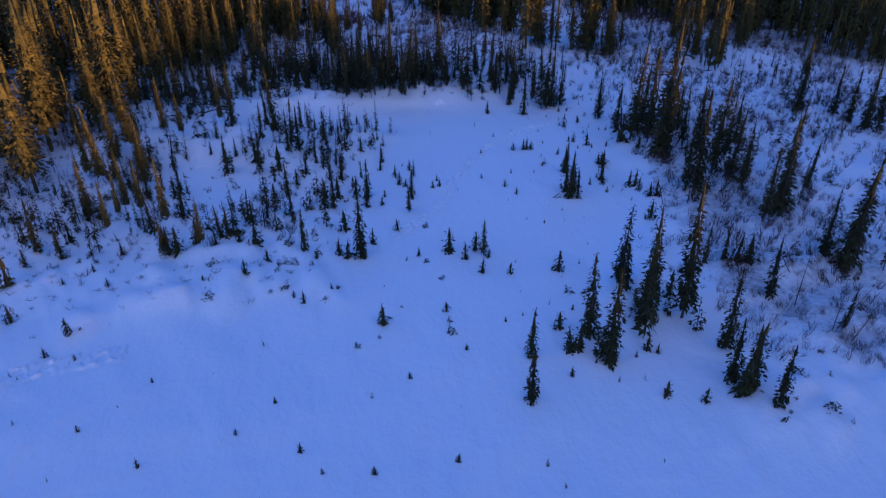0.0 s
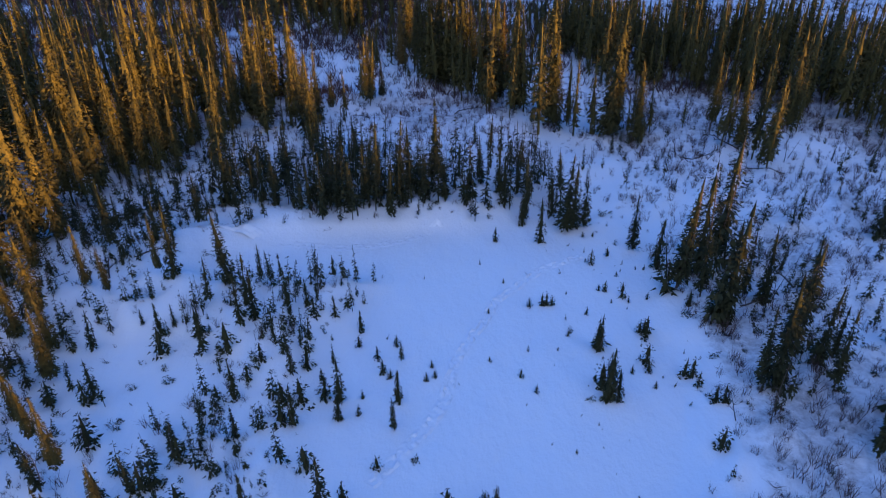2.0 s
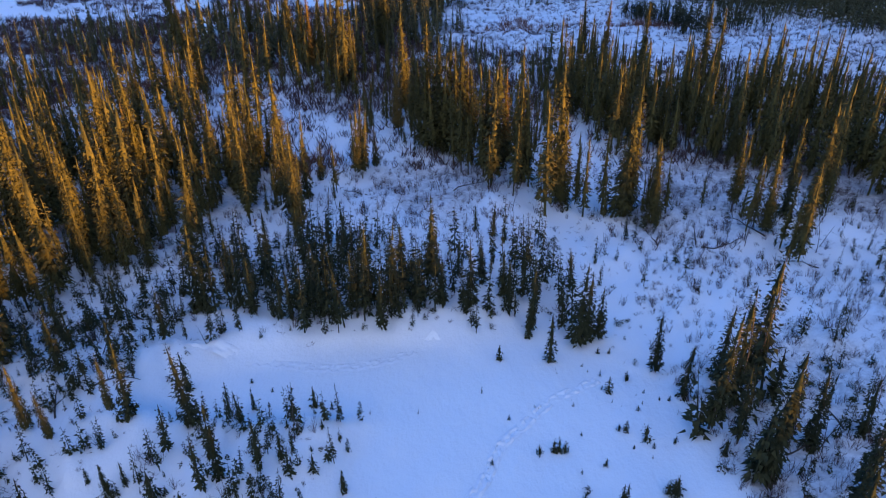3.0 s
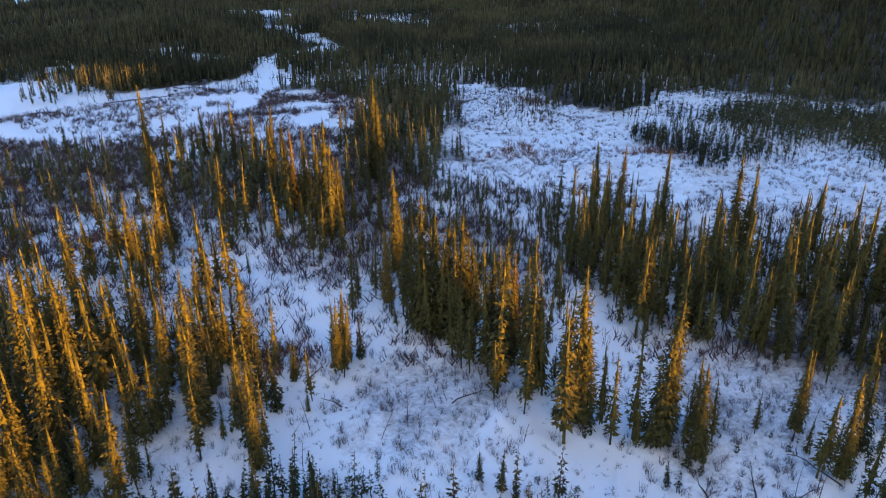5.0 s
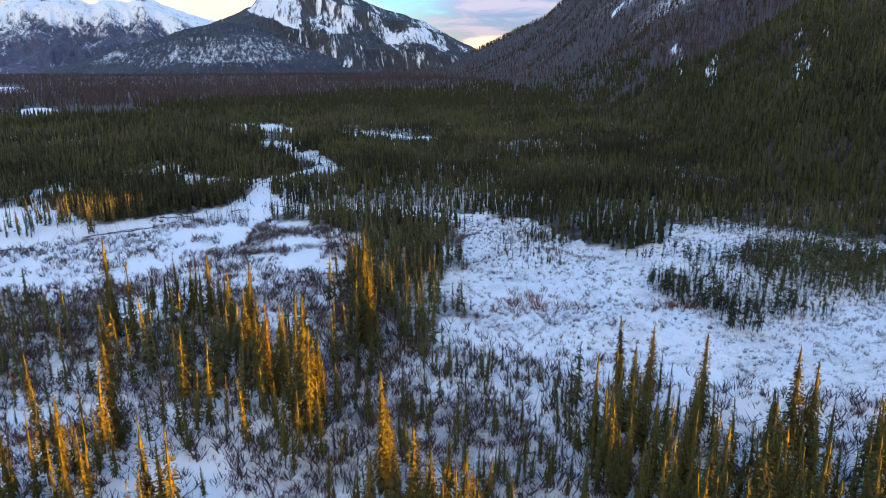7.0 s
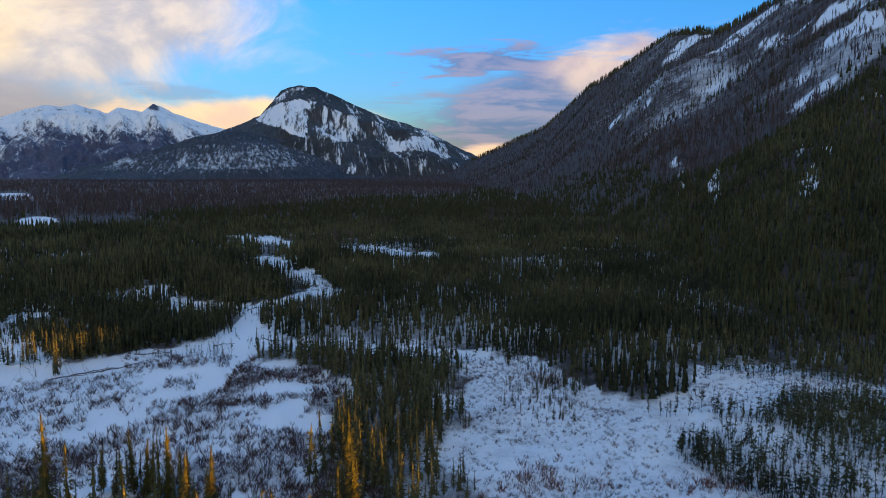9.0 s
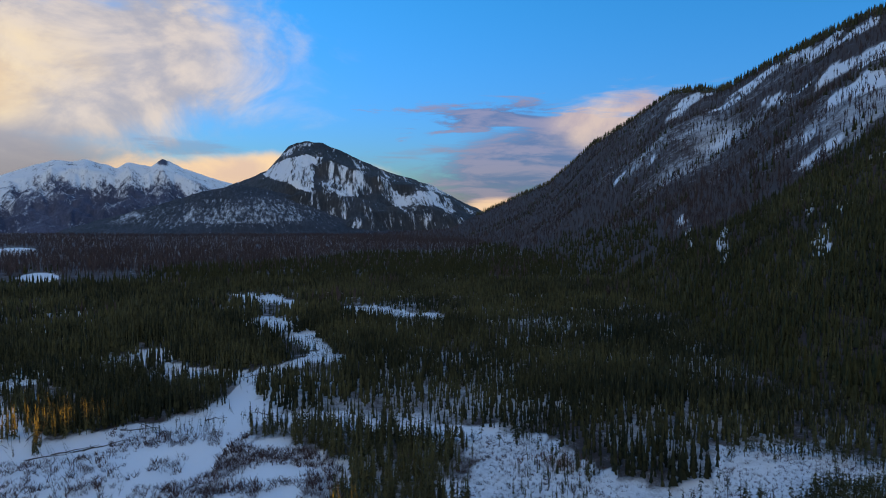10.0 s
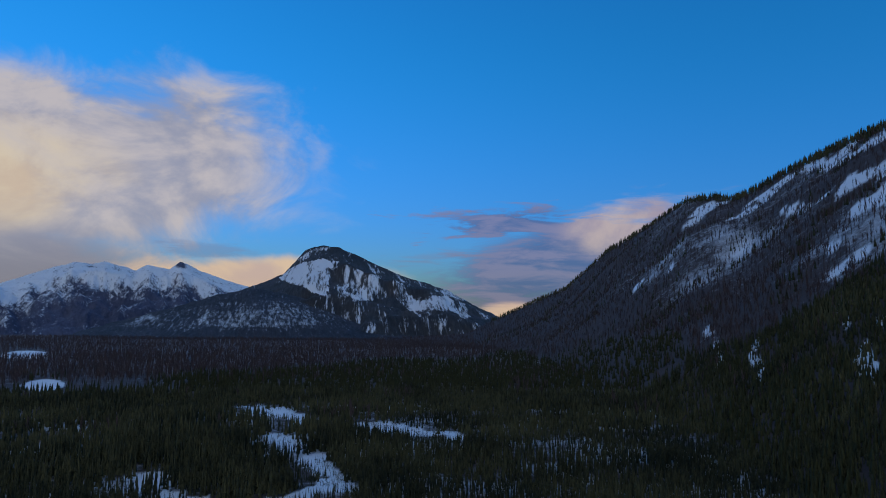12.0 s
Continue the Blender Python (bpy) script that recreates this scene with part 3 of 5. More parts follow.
def mountain(name, label, azs, els, far, deep, foot, relief, seed, mat, snow):
    """A massif whose crest, far metres off, shows the skyline els over the bearings azs; its slope comes deep metres towards the valley."""
    fine_az = np.arange(azs[0], azs[-1] + 0.01, 0.12)
    u = np.linspace(-0.2, 1, 120)
    skyline = np.interp(fine_az, azs, els)
    crest = 54.0 + far * np.tan(np.radians(skyline))
    crest = crest + 6 * fbm(fine_az * 60, fine_az * 0, 40, 4, seed)
    uu, cc = np.meshgrid(u, crest, indexing="ij")
    aa_ = np.radians(np.meshgrid(u, fine_az, indexing="ij")[1])
    r = far - uu * deep
    x, y = HUB[0] + r * np.sin(aa_), HUB[1] + r * np.cos(aa_)
    fall = np.where(uu > 0, (1 - uu) ** foot, 1 + uu * 0.9)
    z = -20 + (cc + 20) * fall
    span = aa_ * far
    ribs = np.abs(fbm(x, y, 420, 5, seed + 3)) * -2 + 0.5 + 0.7 * (0.3 - np.abs(fbm(span + 60 * fbm(x, y, 300, 2, seed), r * 0.22, 130, 4, seed + 8)))
    mask = smooth(uu, 0.05, 0.35) * np.clip(cc / 200, 0.15, 1) * (1 - smooth(uu, 0.8, 1.0))
    z = z + relief * ribs * mask
    me = grid_mesh(name, np.stack([x, y, z], -1).reshape(-1, 3), len(u), len(fine_az))
    seen = np.degrees(np.arctan2(z - 54.0, r))
    cover = snow(np.degrees(aa_), seen, skyline[None, :] - seen)
    me.attributes.new("snow", "FLOAT", "POINT").data.foreach_set("value", cover.ravel().astype(np.float32))
    me.flip_normals()
    return tagged(new(name, shaded(me, mat, True)), label, "mountain", kind="structure")


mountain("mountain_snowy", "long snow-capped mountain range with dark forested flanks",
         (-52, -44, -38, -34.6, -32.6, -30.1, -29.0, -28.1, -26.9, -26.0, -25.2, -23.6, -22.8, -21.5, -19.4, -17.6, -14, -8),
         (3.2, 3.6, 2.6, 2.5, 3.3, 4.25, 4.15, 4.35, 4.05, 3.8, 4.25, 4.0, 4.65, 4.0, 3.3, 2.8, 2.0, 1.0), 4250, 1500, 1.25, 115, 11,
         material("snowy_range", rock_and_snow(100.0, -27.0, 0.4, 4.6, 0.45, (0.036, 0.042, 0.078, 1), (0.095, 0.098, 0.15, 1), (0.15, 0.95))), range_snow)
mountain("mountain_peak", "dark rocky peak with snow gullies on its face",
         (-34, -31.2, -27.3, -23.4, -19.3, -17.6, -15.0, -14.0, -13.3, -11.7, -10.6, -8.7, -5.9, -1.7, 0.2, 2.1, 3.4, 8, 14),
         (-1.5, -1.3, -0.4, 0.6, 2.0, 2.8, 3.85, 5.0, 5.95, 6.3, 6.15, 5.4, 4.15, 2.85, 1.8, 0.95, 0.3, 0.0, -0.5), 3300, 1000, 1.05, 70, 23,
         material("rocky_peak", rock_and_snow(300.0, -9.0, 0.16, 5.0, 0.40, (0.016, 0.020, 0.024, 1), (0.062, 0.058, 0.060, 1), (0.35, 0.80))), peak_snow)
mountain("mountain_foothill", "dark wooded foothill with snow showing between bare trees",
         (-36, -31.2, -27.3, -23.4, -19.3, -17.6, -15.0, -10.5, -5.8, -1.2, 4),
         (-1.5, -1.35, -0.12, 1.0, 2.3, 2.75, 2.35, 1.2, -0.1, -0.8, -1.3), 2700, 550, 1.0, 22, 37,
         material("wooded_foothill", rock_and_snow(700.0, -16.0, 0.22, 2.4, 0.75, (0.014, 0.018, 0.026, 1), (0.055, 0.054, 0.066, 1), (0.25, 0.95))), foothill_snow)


# ---- trees ----
def facing_out(verts, faces):
    """The faces, turned so that each looks away from the stem and up."""
    a, b, c = verts[faces[:, 0]], verts[faces[:, 1]], verts[faces[:, 2]]
    out = (a + b + c) / 3
    out[:, 2] = np.hypot(out[:, 0], out[:, 1]) * 0.7 + 0.01
    inward = (np.cross(b - a, c - a) * out).sum(1) < 0
    return np.where(inward[:, None], faces[:, ::-1], faces)


def skirts(rng, height, start, radius, tiers, points, ragged=0.3, taper=0.8, droop=0.75, skirt=0.6):
    """The dense body of a spruce: drooping, ragged skirts of branches, one over another up to the leader."""
    pieces = []
    m = points * 2
    for k in range(tiers):
        u = (k + rng.uniform(-0.3, 0.3)) / tiers
        u = min(max(u, 0.0), 0.985)
        z = start + (height - start) * u
        rad = radius * (1 - u) ** taper * (skirt + (1 - skirt) * min(1, u * 5)) * rng.uniform(1 - ragged * 0.6, 1 + ragged * 0.5) + 0.012 * radius
        a = (np.arange(m) + rng.uniform(-0.3, 0.3, m)) * 2 * math.pi / m + rng.uniform(0, 6.3)
        reach = rad * np.where(np.arange(m) % 2, rng.uniform(0.40, 0.62, m), rng.uniform(1 - ragged, 1 + ragged * 0.6, m))
        off = rng.normal(0, 0.07 * rad, 2)
        low = z + rng.normal(0, 0.10 * rad + 0.004 * height, m) - np.where(np.arange(m) % 2, 0.0, 0.12 * rad)
        ring = np.column_stack([off[0] + reach * np.cos(a), off[1] + reach * np.sin(a), low])
        tip = min(z + rad * droop + (height - start) / tiers * 1.3, height)
        j = np.arange(m)
        pieces.append((np.concatenate([ring, [[0, 0, tip]]]), np.stack([j, (j + 1) % m, np.full(m, m)], -1)))
    return joined(pieces)


def tufts(rng, height, start, radius, count, size, ragged=0.3, taper=0.75, skirt=0.6, whorls=24, club=0.0):
    """The needles of a spruce: small hanging sprays set along whorls of drooping branches, thinning out to the leader."""
    u = 1 - np.sqrt(rng.uniform(0, 1, count)) * 0.985
    level = np.floor(u * whorls)
    u = np.clip((level + 0.5 + rng.normal(0, 0.30, count)) / whorls, 0, 0.99)
    a = rng.uniform(0, 2 * math.pi, count)
    lobes = 1 + ragged * (rng.uniform(-1, 0.7, (whorls + 1, 9))[level.astype(int), (a * 9 / 6.2832).astype(int) % 9])
    reach = radius * ((1 - u) ** taper * (skirt + (1 - skirt) * np.minimum(1, u * 5)) + club * np.exp(-((u - 0.92) / 0.06) ** 2)) * lobes + 0.03 * radius
    f = np.sqrt(rng.uniform(0.12, 1, count))
    out = np.stack([np.cos(a), np.sin(a), np.zeros(count)], -1)
    root = out * (reach * f * 0.82)[:, None]
    root[:, 2] = start + (height - start) * u - reach * f * 0.30
    drop = rng.normal(0.75, 0.35, count) * (1 - 0.9 * u)
    way_ = out - np.array((0, 0, 1.0)) * drop[:, None] + rng.normal(0, 0.22, (count, 3))
    way_ /= np.linalg.norm(way_, axis=1, keepdims=True)
    side = np.stack([-np.sin(a), np.cos(a), rng.normal(0, 0.45, count)], -1)
    side /= np.linalg.norm(side, axis=1, keepdims=True)
    L = size * rng.uniform(0.6, 1.35, count) * (1 - 0.5 * u)
    w = L * rng.uniform(0.24, 0.42, count)
    verts = np.stack([root + side * w[:, None], root - side * w[:, None], root + way_ * L[:, None]], 1).reshape(-1, 3)
    verts[:, 2] = np.maximum(verts[:, 2], -0.02 * height)
    faces = facing_out(verts, np.arange(count * 3).reshape(-1, 3))
    lead = np.array([(0.008 * height, 0, 0.93 * height), (-0.004 * height, 0.007 * height, 0.93 * height), (0, 0, height)])
    return np.concatenate([verts, lead]), np.concatenate([faces, [[count * 3, count * 3 + 1, count * 3 + 2]]])


def tube(points, radii_, sides=6):
    """A round, tapering stem along points."""
    points = np.asarray(points, float)
    ang = np.arange(sides) * 2 * math.pi / sides
    rings = []
    for k, (p, r) in enumerate(zip(points, radii_)):
        d = points[min(k + 1, len(points) - 1)] - points[max(k - 1, 0)]
        d /= max(np.linalg.norm(d), 1e-6)
        s = np.cross(d, (0, 0, 1.0) if abs(d[2]) < 0.9 else (1.0, 0, 0))
        s /= np.linalg.norm(s)
        t_ = np.cross(d, s)
        rings.append(p + r * (np.cos(ang)[:, None] * s + np.sin(ang)[:, None] * t_))
    verts = np.concatenate(rings)
    i, j = np.meshgrid(np.arange(len(points) - 1), np.arange(sides), indexing="ij")
    a, b = (i * sides + j).ravel(), (i * sides + (j + 1) % sides).ravel()
    faces = np.concatenate([np.stack([a, b, b + sides], -1), np.stack([a, b + sides, a + sides], -1)])
    return verts, faces


def joined(pieces):
    verts, faces, base = [], [], 0
    for v, f in pieces:
        verts.append(v), faces.append(np.asarray(f) + base)
        base += len(v)
    return np.concatenate(verts), np.concatenate(faces)


def stem(rng, height, thick, bend, snags):
    """A trunk with a slight bend and short dead branches on its lower part."""
    zs = np.linspace(-0.25, height * 0.97, 7)
    wobble = np.cumsum(rng.normal(0, bend, (7, 2)), 0) * 0.15
    wobble[-1] = 0
    pts = np.column_stack([wobble * np.sin(np.linspace(0, math.pi, 7))[:, None], zs])
    pieces = [tube(pts, thick * np.linspace(1, 0.05, 7) + 0.004, 6)]
    for k in range(snags):
        z = height * rng.uniform(0.05, 0.4)
        a, L = rng.uniform(0, 6.3), height * rng.uniform(0.03, 0.08)
        d = np.array((math.cos(a), math.sin(a), rng.uniform(-0.5, 0.1)))
        pieces.append(tube([np.array((0, 0, z)), np.array((0, 0, z)) + d * L], (0.018, 0.006), 3))
    return joined(pieces)


def spruce_kind(name, seed, height, start, radius, count, size, needles, ragged=0.3, snags=8, bend=0.3, taper=0.75, skirt=0.6, club=0.0, core=0.5):
    """The meshes of one shape of spruce: trunk and crown, and the crown at unit height for stands."""
    rng = np.random.default_rng(seed)
    trunk = shaded(mesh_from(name + "_trunk", *stem(rng, height, 0.007 * height + 0.02, bend, snags)), BARK, True)
    whorls = int((height - start) / (0.34 + 0.012 * height))
    shape = joined([skirts(rng, height, start, radius * core, whorls // 2, 5, 0.4, taper, 0.75, skirt), tufts(rng, height, start, radius, count, size, ragged, taper, skirt, whorls, club)])
    top = shaded(mesh_from(name + "_crown", *shape), needles)
    return height, trunk, top, (shape[0] / height, shape[1])


TALL = [spruce_kind("tall", 100 + k, 14.0, (1.2, 2.4, 3.4, 0.8)[k % 4], (1.60, 1.35, 1.20, 1.85)[k % 4], (1900, 1600, 1500, 2100)[k % 4], 0.39, NEEDLES, 0.42, 18) for k in range(8)]
RUSTY = [spruce_kind("rusty", 130 + k, 14.0, 1.8, 1.4, 1500, 0.44, NEEDLES_RUSTY, 0.42, 16) for k in range(2)]
MEDIUM = [spruce_kind("medium", 150 + k, 7.5, (0.2, 0.5, 0.9)[k % 3], (0.84, 0.72, 0.60)[k % 3], (900, 800, 650)[k % 3], 0.31, NEEDLES_DARK_SHADED, 0.70, 10, 0.4, 0.52, 0.8, 0.12, 0.38) for k in range(6)]
SLIM = [spruce_kind("slim", 170 + k, 5.0, (0.05, 0.3, 0.6)[k % 3], (0.62, 0.52, 0.42)[k % 3], (460, 400, 320)[k % 3], 0.27, NEEDLES_DARK_SHADED, 0.75, 8, 0.8, 0.48, 0.85, 0.16, 0.45) for k in range(7)]
LOW = [spruce_kind("low", 190 + k, 2.0, 0.0, (0.52, 0.40, 0.66)[k % 3], (150, 120, 170)[k % 3], 0.26, NEEDLES_DARK_SHADED, 0.95, 3, 0.6, 0.42, 0.9, 0.15, 0.4) for k in range(8)]


def spruce(kind, x, y, height, turn, lean, label, group):
    """One spruce on the ground: trunk and crown under an empty at its foot."""
    full, trunk_me, crown_me, _ = kind
    tree = new("spruce_tree")
    s = height / full
    tree.matrix_basis = pose(x, y, float(land(x, y)) - 0.03, lean[0], lean[1], turn) @ Matrix.Diagonal((s, s, s, 1))
    for name, me in (("trunk", trunk_me), ("crown", crown_me)):
        new(name, me).parent = tree
    return tagged(tree, label, "tree", group)


# spruces set one by one: x, y, height
BANK_A = [
    (4.7, 28.8, 3.3), (4.4, 25.5, 3.4), (7.4, 37.3, 1.6), (7.6, 32.9, 0.4), (6.6, 31.3, 1.3), (6.9, 29.3, 1.8), (7.4, 29.5, 1.8), (8.2, 30.7, 5.4), (8.8,
    28.4, 6.1), (10.8, 35.4, 5.7), (11, 34.3, 3.4), (11.4, 31.9, 6.3), (12.1, 32.9, 6.9), (13.6, 34.2, 1.9), (13.8, 32.2, 9), (16.6, 37.1, 2.7), (17.7,
    37, 2.5), (18.4, 36.8, 2.1), (19.2, 36.8, 2.2), (15.3, 29.3, 5.2), (14.8, 26.9, 4), (14.9, 25.8, 4.7), (15.4, 25.9, 4.1), (16.3, 24.8, 3.7), (19.2,
    33.4, 3.9), (22.2, 30.6, 2.7), (11.2, 25.8, 1.1), (13, 25.4, 1), (11.1, 29.4, 1.1), (10.4, 28.8, 0.5), (11.6, 29.1, 0.7), (9.7, 47.5, 4),
]
BANK_B = [
    (10.3, 47.4, 2.5), (10.1, 52.2, 2.1), (13.3, 53.2, 1.3), (12.7, 50, 1.3), (14.8, 43.4, 1.6), (15.2, 48.4, 1.2), (15.6, 46.8, 1.2), (16.1, 46.7, 1.4),
    (15.2, 64.8, 5), (16.3, 62, 4.3), (22.4, 42.5, 5.6), (28.3, 52, 5.3), (24.6, 44.6, 7.2), (23.4, 43.3, 5.8), (28.2, 48.5, 3.9), (34.7, 65.1, 7.5),
    (24.7, 38.3, 4.9), (25.5, 37.3, 8), (28, 40.4, 5.9), (38.9, 60.4, 6.7), (40.4, 60.9, 7.2), (37.8, 64.2, 5), (38.2, 62.2, 5.1), (16.9, 58.8, 9.3),
    (19.1, 61, 9.1), (21.3, 63.5, 10.6), (18.8, 54.8, 9.1), (18.5, 55.3, 5.6), (22.6, 57.3, 6.2), (21.8, 51.4, 8.3), (23.6, 53.7, 5.9), (18.7, 48.3, 5.5),
]
BANK_C = [
    (19.3, 47.8, 8), (22.7, 50, 6), (24.4, 51.1, 3.8), (23, 48.1, 5.9), (16, 58.3, 2.5), (17.1, 56.5, 1.4), (21.4, 58, 5.8), (18, 57.1, 5.7), (26.2, 58.2,
    4.5), (19.2, 63.9, 6.2), (21.9, 61.2, 4.7), (25.1, 60.7, 2.8),
]
SAPLINGS_A = [
    (4.6, 59.9, 0.5), (9, 58.5, 0.4), (7.1, 57.2, 1.1), (7.4, 57.2, 1.2), (7.8, 57.2, 0.9), (6.2, 57, 0.8), (3.3, 56.1, 0.6), (10, 56, 0.8), (11.4, 58.9,
    0.6), (11.8, 58.8, 1), (12.9, 58.1, 1.3), (13.2, 57.4, 0.5), (12, 57.4, 0.4), (13, 60.6, 0.5), (11.5, 62.5, 1.4), (11.1, 62.8, 0.4), (13, 63.8, 0.9),
    (11.6, 66.8, 0.6), (12.4, 66.7, 0.6), (14.6, 57.8, 0.7), (15.3, 61.6, 0.6), (14.7, 61.7, 0.4), (10.1, 52, 2.9), (10, 52.4, 2.4), (13.1, 53.9, 1.1),
    (13.4, 53.9, 1.2), (13.6, 53.9, 1.4), (8.4, 53.7, 0.5), (12.8, 50.9, 1.5), (12.5, 51.2, 0.5),
]
SAPLINGS_B = [
    (5.6, 52, 0.5), (7.5, 52.1, 0.4), (3.1, 51, 0.5), (4.9, 49.6, 0.7), (5.7, 48.2, 0.7), (10.1, 48, 2.8), (9.9, 48.4, 2.8), (9.6, 48.6, 2), (9.3, 49.1,
    0.6), (11.7, 49.9, 0.7), (12.8, 48.6, 0.6), (14.7, 49.5, 1.6), (15.2, 49.5, 1.5), (4.4, 66, 1.4), (-12.7, 63.6, 0.5), (-11.1, 62.7, 0.4), (-9.8, 62.7,
    0.4), (-8, 61.2, 1.6), (-6.8, 60.8, 0.8), (-6.9, 57.9, 0.7), (-11, 61.2, 0.5), (-9, 57.9, 0.9), (-7.3, 56.2, 0.5), (-7, 55, 1.4), (-11.9, 58.3, 2.8),
    (-10.6, 56.6, 0.9), (-8.3, 54.6, 1.7), (-5.2, 52.6, 1), (-2.8, 52.6, 1), (-3.9, 51.3, 1.2),
]
SAPLINGS_C = [
    (-8.1, 50.2, 1.7), (-15.6, 53.3, 2.3), (-13.4, 51.8, 2.3), (-13, 47.9, 1.2), (-10.9, 50.4, 1.4), (-11.4, 48.9, 1.4), (-7.1, 49.3, 1), (-8.8, 49.4, 3),
    (-9, 47.3, 1.7), (-8, 47.5, 1.9), (-5.8, 47.6, 3.4), (-4.5, 47.9, 0.7), (-3.5, 50, 1.2), (-3, 49.6, 0.8), (-0.5, 50.5, 0.6), (-0.3, 49.6, 0.7), (-0.8,
    49.3, 0.7), (-2.4, 47.5, 2.5), (-22.7, 47.6, 1.8), (-17.7, 52, 2.2), (-22.2, 52.2, 3.4), (-12.1, 54.1, 3.8),
]
CLEARING_A = [
    (0.4, 39.7, 1.9), (2.7, 39.2, 2.9), (2.2, 39.9, 1.5), (1.5, 38.8, 1.3), (3, 39, 0.8), (2.5, 37.1, 1.1), (4.3, 37, 0.9), (-3.4, 31.7, 1.5), (-8.3,
    33.7, 0.9), (-9, 34.2, 0.6), (-2.5, 45.3, 2.4), (-5.4, 39, 4.9), (-6.3, 38.8, 1.6), (-6.9, 39.2, 1.4), (-9.2, 39.4, 3), (-12.3, 36, 1.1), (-11.4,
    38.1, 0.9), (-12.5, 39.8, 1.8), (-13.8, 43, 2.8), (-13.5, 42.9, 2.1), (-15.1, 40.7, 2.6), (-14.6, 40.7, 2.2), (-16.6, 40.3, 2), (-17.5, 39, 2.1),
    (-18, 38.8, 1.9),
]
CLEARING_B = [
    (-18.3, 38.7, 3), (-19.6, 40.7, 3.4), (-11.1, 44.7, 2.5), (-8.8, 45.6, 2.3), (-8.1, 45.6, 3), (-6.9, 42.6, 1.8), (-4.8, 40.7, 1.3), (-8.3, 38.5, 0.7),
    (-20.9, 30.5, 1.2), (-25, 32, 1.3), (-26.8, 39, 4.1), (-25.2, 38.8, 2.8), (-25.4, 40.7, 1.8), (-21.3, 39.2, 1.1), (-26.7, 35.2, 2.2), (-26.8, 37.4,
    1.3), (-18.7, 43.9, 2.3), (-20.5, 47.5, 1.9), (-6.7, 47.9, 1.9), (-5.7, 46.1, 2.5), (-4.6, 46.5, 0.9), (-3.2, 42.6, 1), (-13.6, 39.9, 1.1), (-15.1,
    39.5, 1.1), (-12.5, 43.4, 1.1),
]
SEEDLINGS = [
    (-21.4, 28.8, 0.7), (-19.7, 28.6, 0.5), (-14.9, 26.8, 0.4), (-17.2, 23.4, 0.5), (-13.6, 21.3, 0.6), (-9.7, 23.2, 0.4), (-6.5, 22.2, 0.7), (-8.3, 25.3,
    0.5), (-3, 20.9, 0.6), (-1.7, 27.1, 0.5), (0.7, 21.6, 0.6), (1.3, 29.4, 0.5), (-5.3, 20.9, 0.4), (-6.8, 34.9, 0.5), (3.6, 31.9, 0.5), (0.2, 32.9,
    0.8), (-1.6, 39.1, 0.8), (6.7, 27.3, 0.7), (-20.6, 35.2, 0.7), (-22.2, 36.9, 0.8), (-23.5, 35.5, 0.5), (-14.8, 35.5, 0.5),
]
RIDGE_A = [
    (-35, 96.3, 13.3), (-32.8, 96.3, 9.9), (-32.9, 100.6, 12.3), (-31.9, 100.1, 10.8), (-37.1, 119.6, 9.9), (-36.2, 120.4, 6.8), (-48.3, 155.1, 16.2),
    (-40.9, 137.8, 12.7), (-34.7, 126.5, 13.1), (-47.6, 166.7, 8.5), (-45.5, 166.7, 6.9), (-42.8, 166.6, 10), (-41.2, 166.6, 9), (-37.1, 164.8, 11.4),
    (-36, 166.5, 7.4), (-30.5, 154.9, 12.5), (-28.1, 154.8, 13.9), (-24, 142.4, 13.1), (-21.5, 136.5, 13.8), (-20, 135.4, 12.9), (-18.8, 135.4, 13.2),
    (-16.4, 133.2, 11.5), (-14.6, 129.1, 16.3), (-13.4, 131.1, 10.5), (-10.8, 154.6, 17.5), (-9.5, 153.1, 14.2), (-10.7, 143.5, 5), (-8.8, 142.3, 6.7),
    (-4.7, 117.8, 13.8),
]
RIDGE_B = [
    (-5.2, 110.1, 10), (-3.1, 107.6, 11.6), (-2.3, 106.4, 10.3), (-1.4, 106.4, 15), (0.1, 105.2, 14.3), (1, 105.2, 14), (2.5, 105.2, 13.4), (4.2, 105.2,
    11.1), (5.4, 100.9, 12), (6.4, 99.9, 14.3), (7.3, 100.9, 11.5), (8.3, 96.1, 15.1), (9.2, 96.1, 10.9), (12, 91.5, 15), (12.5, 91.2, 10.3), (18.1, 88.9,
    14.4), (19, 89.6, 9.2), (20.9, 87.2, 8.9), (17.1, 114.7, 9.8), (22.5, 137.2, 11), (25.3, 134.9, 11.6), (30.1, 130.7, 12.7), (20.8, 109.9, 9.4), (21.8,
    108.7, 9.3), (22, 106.3, 10.9), (25.6, 107.4, 11), (26.1, 106.2, 9.7), (27, 104.5, 8.3),
]
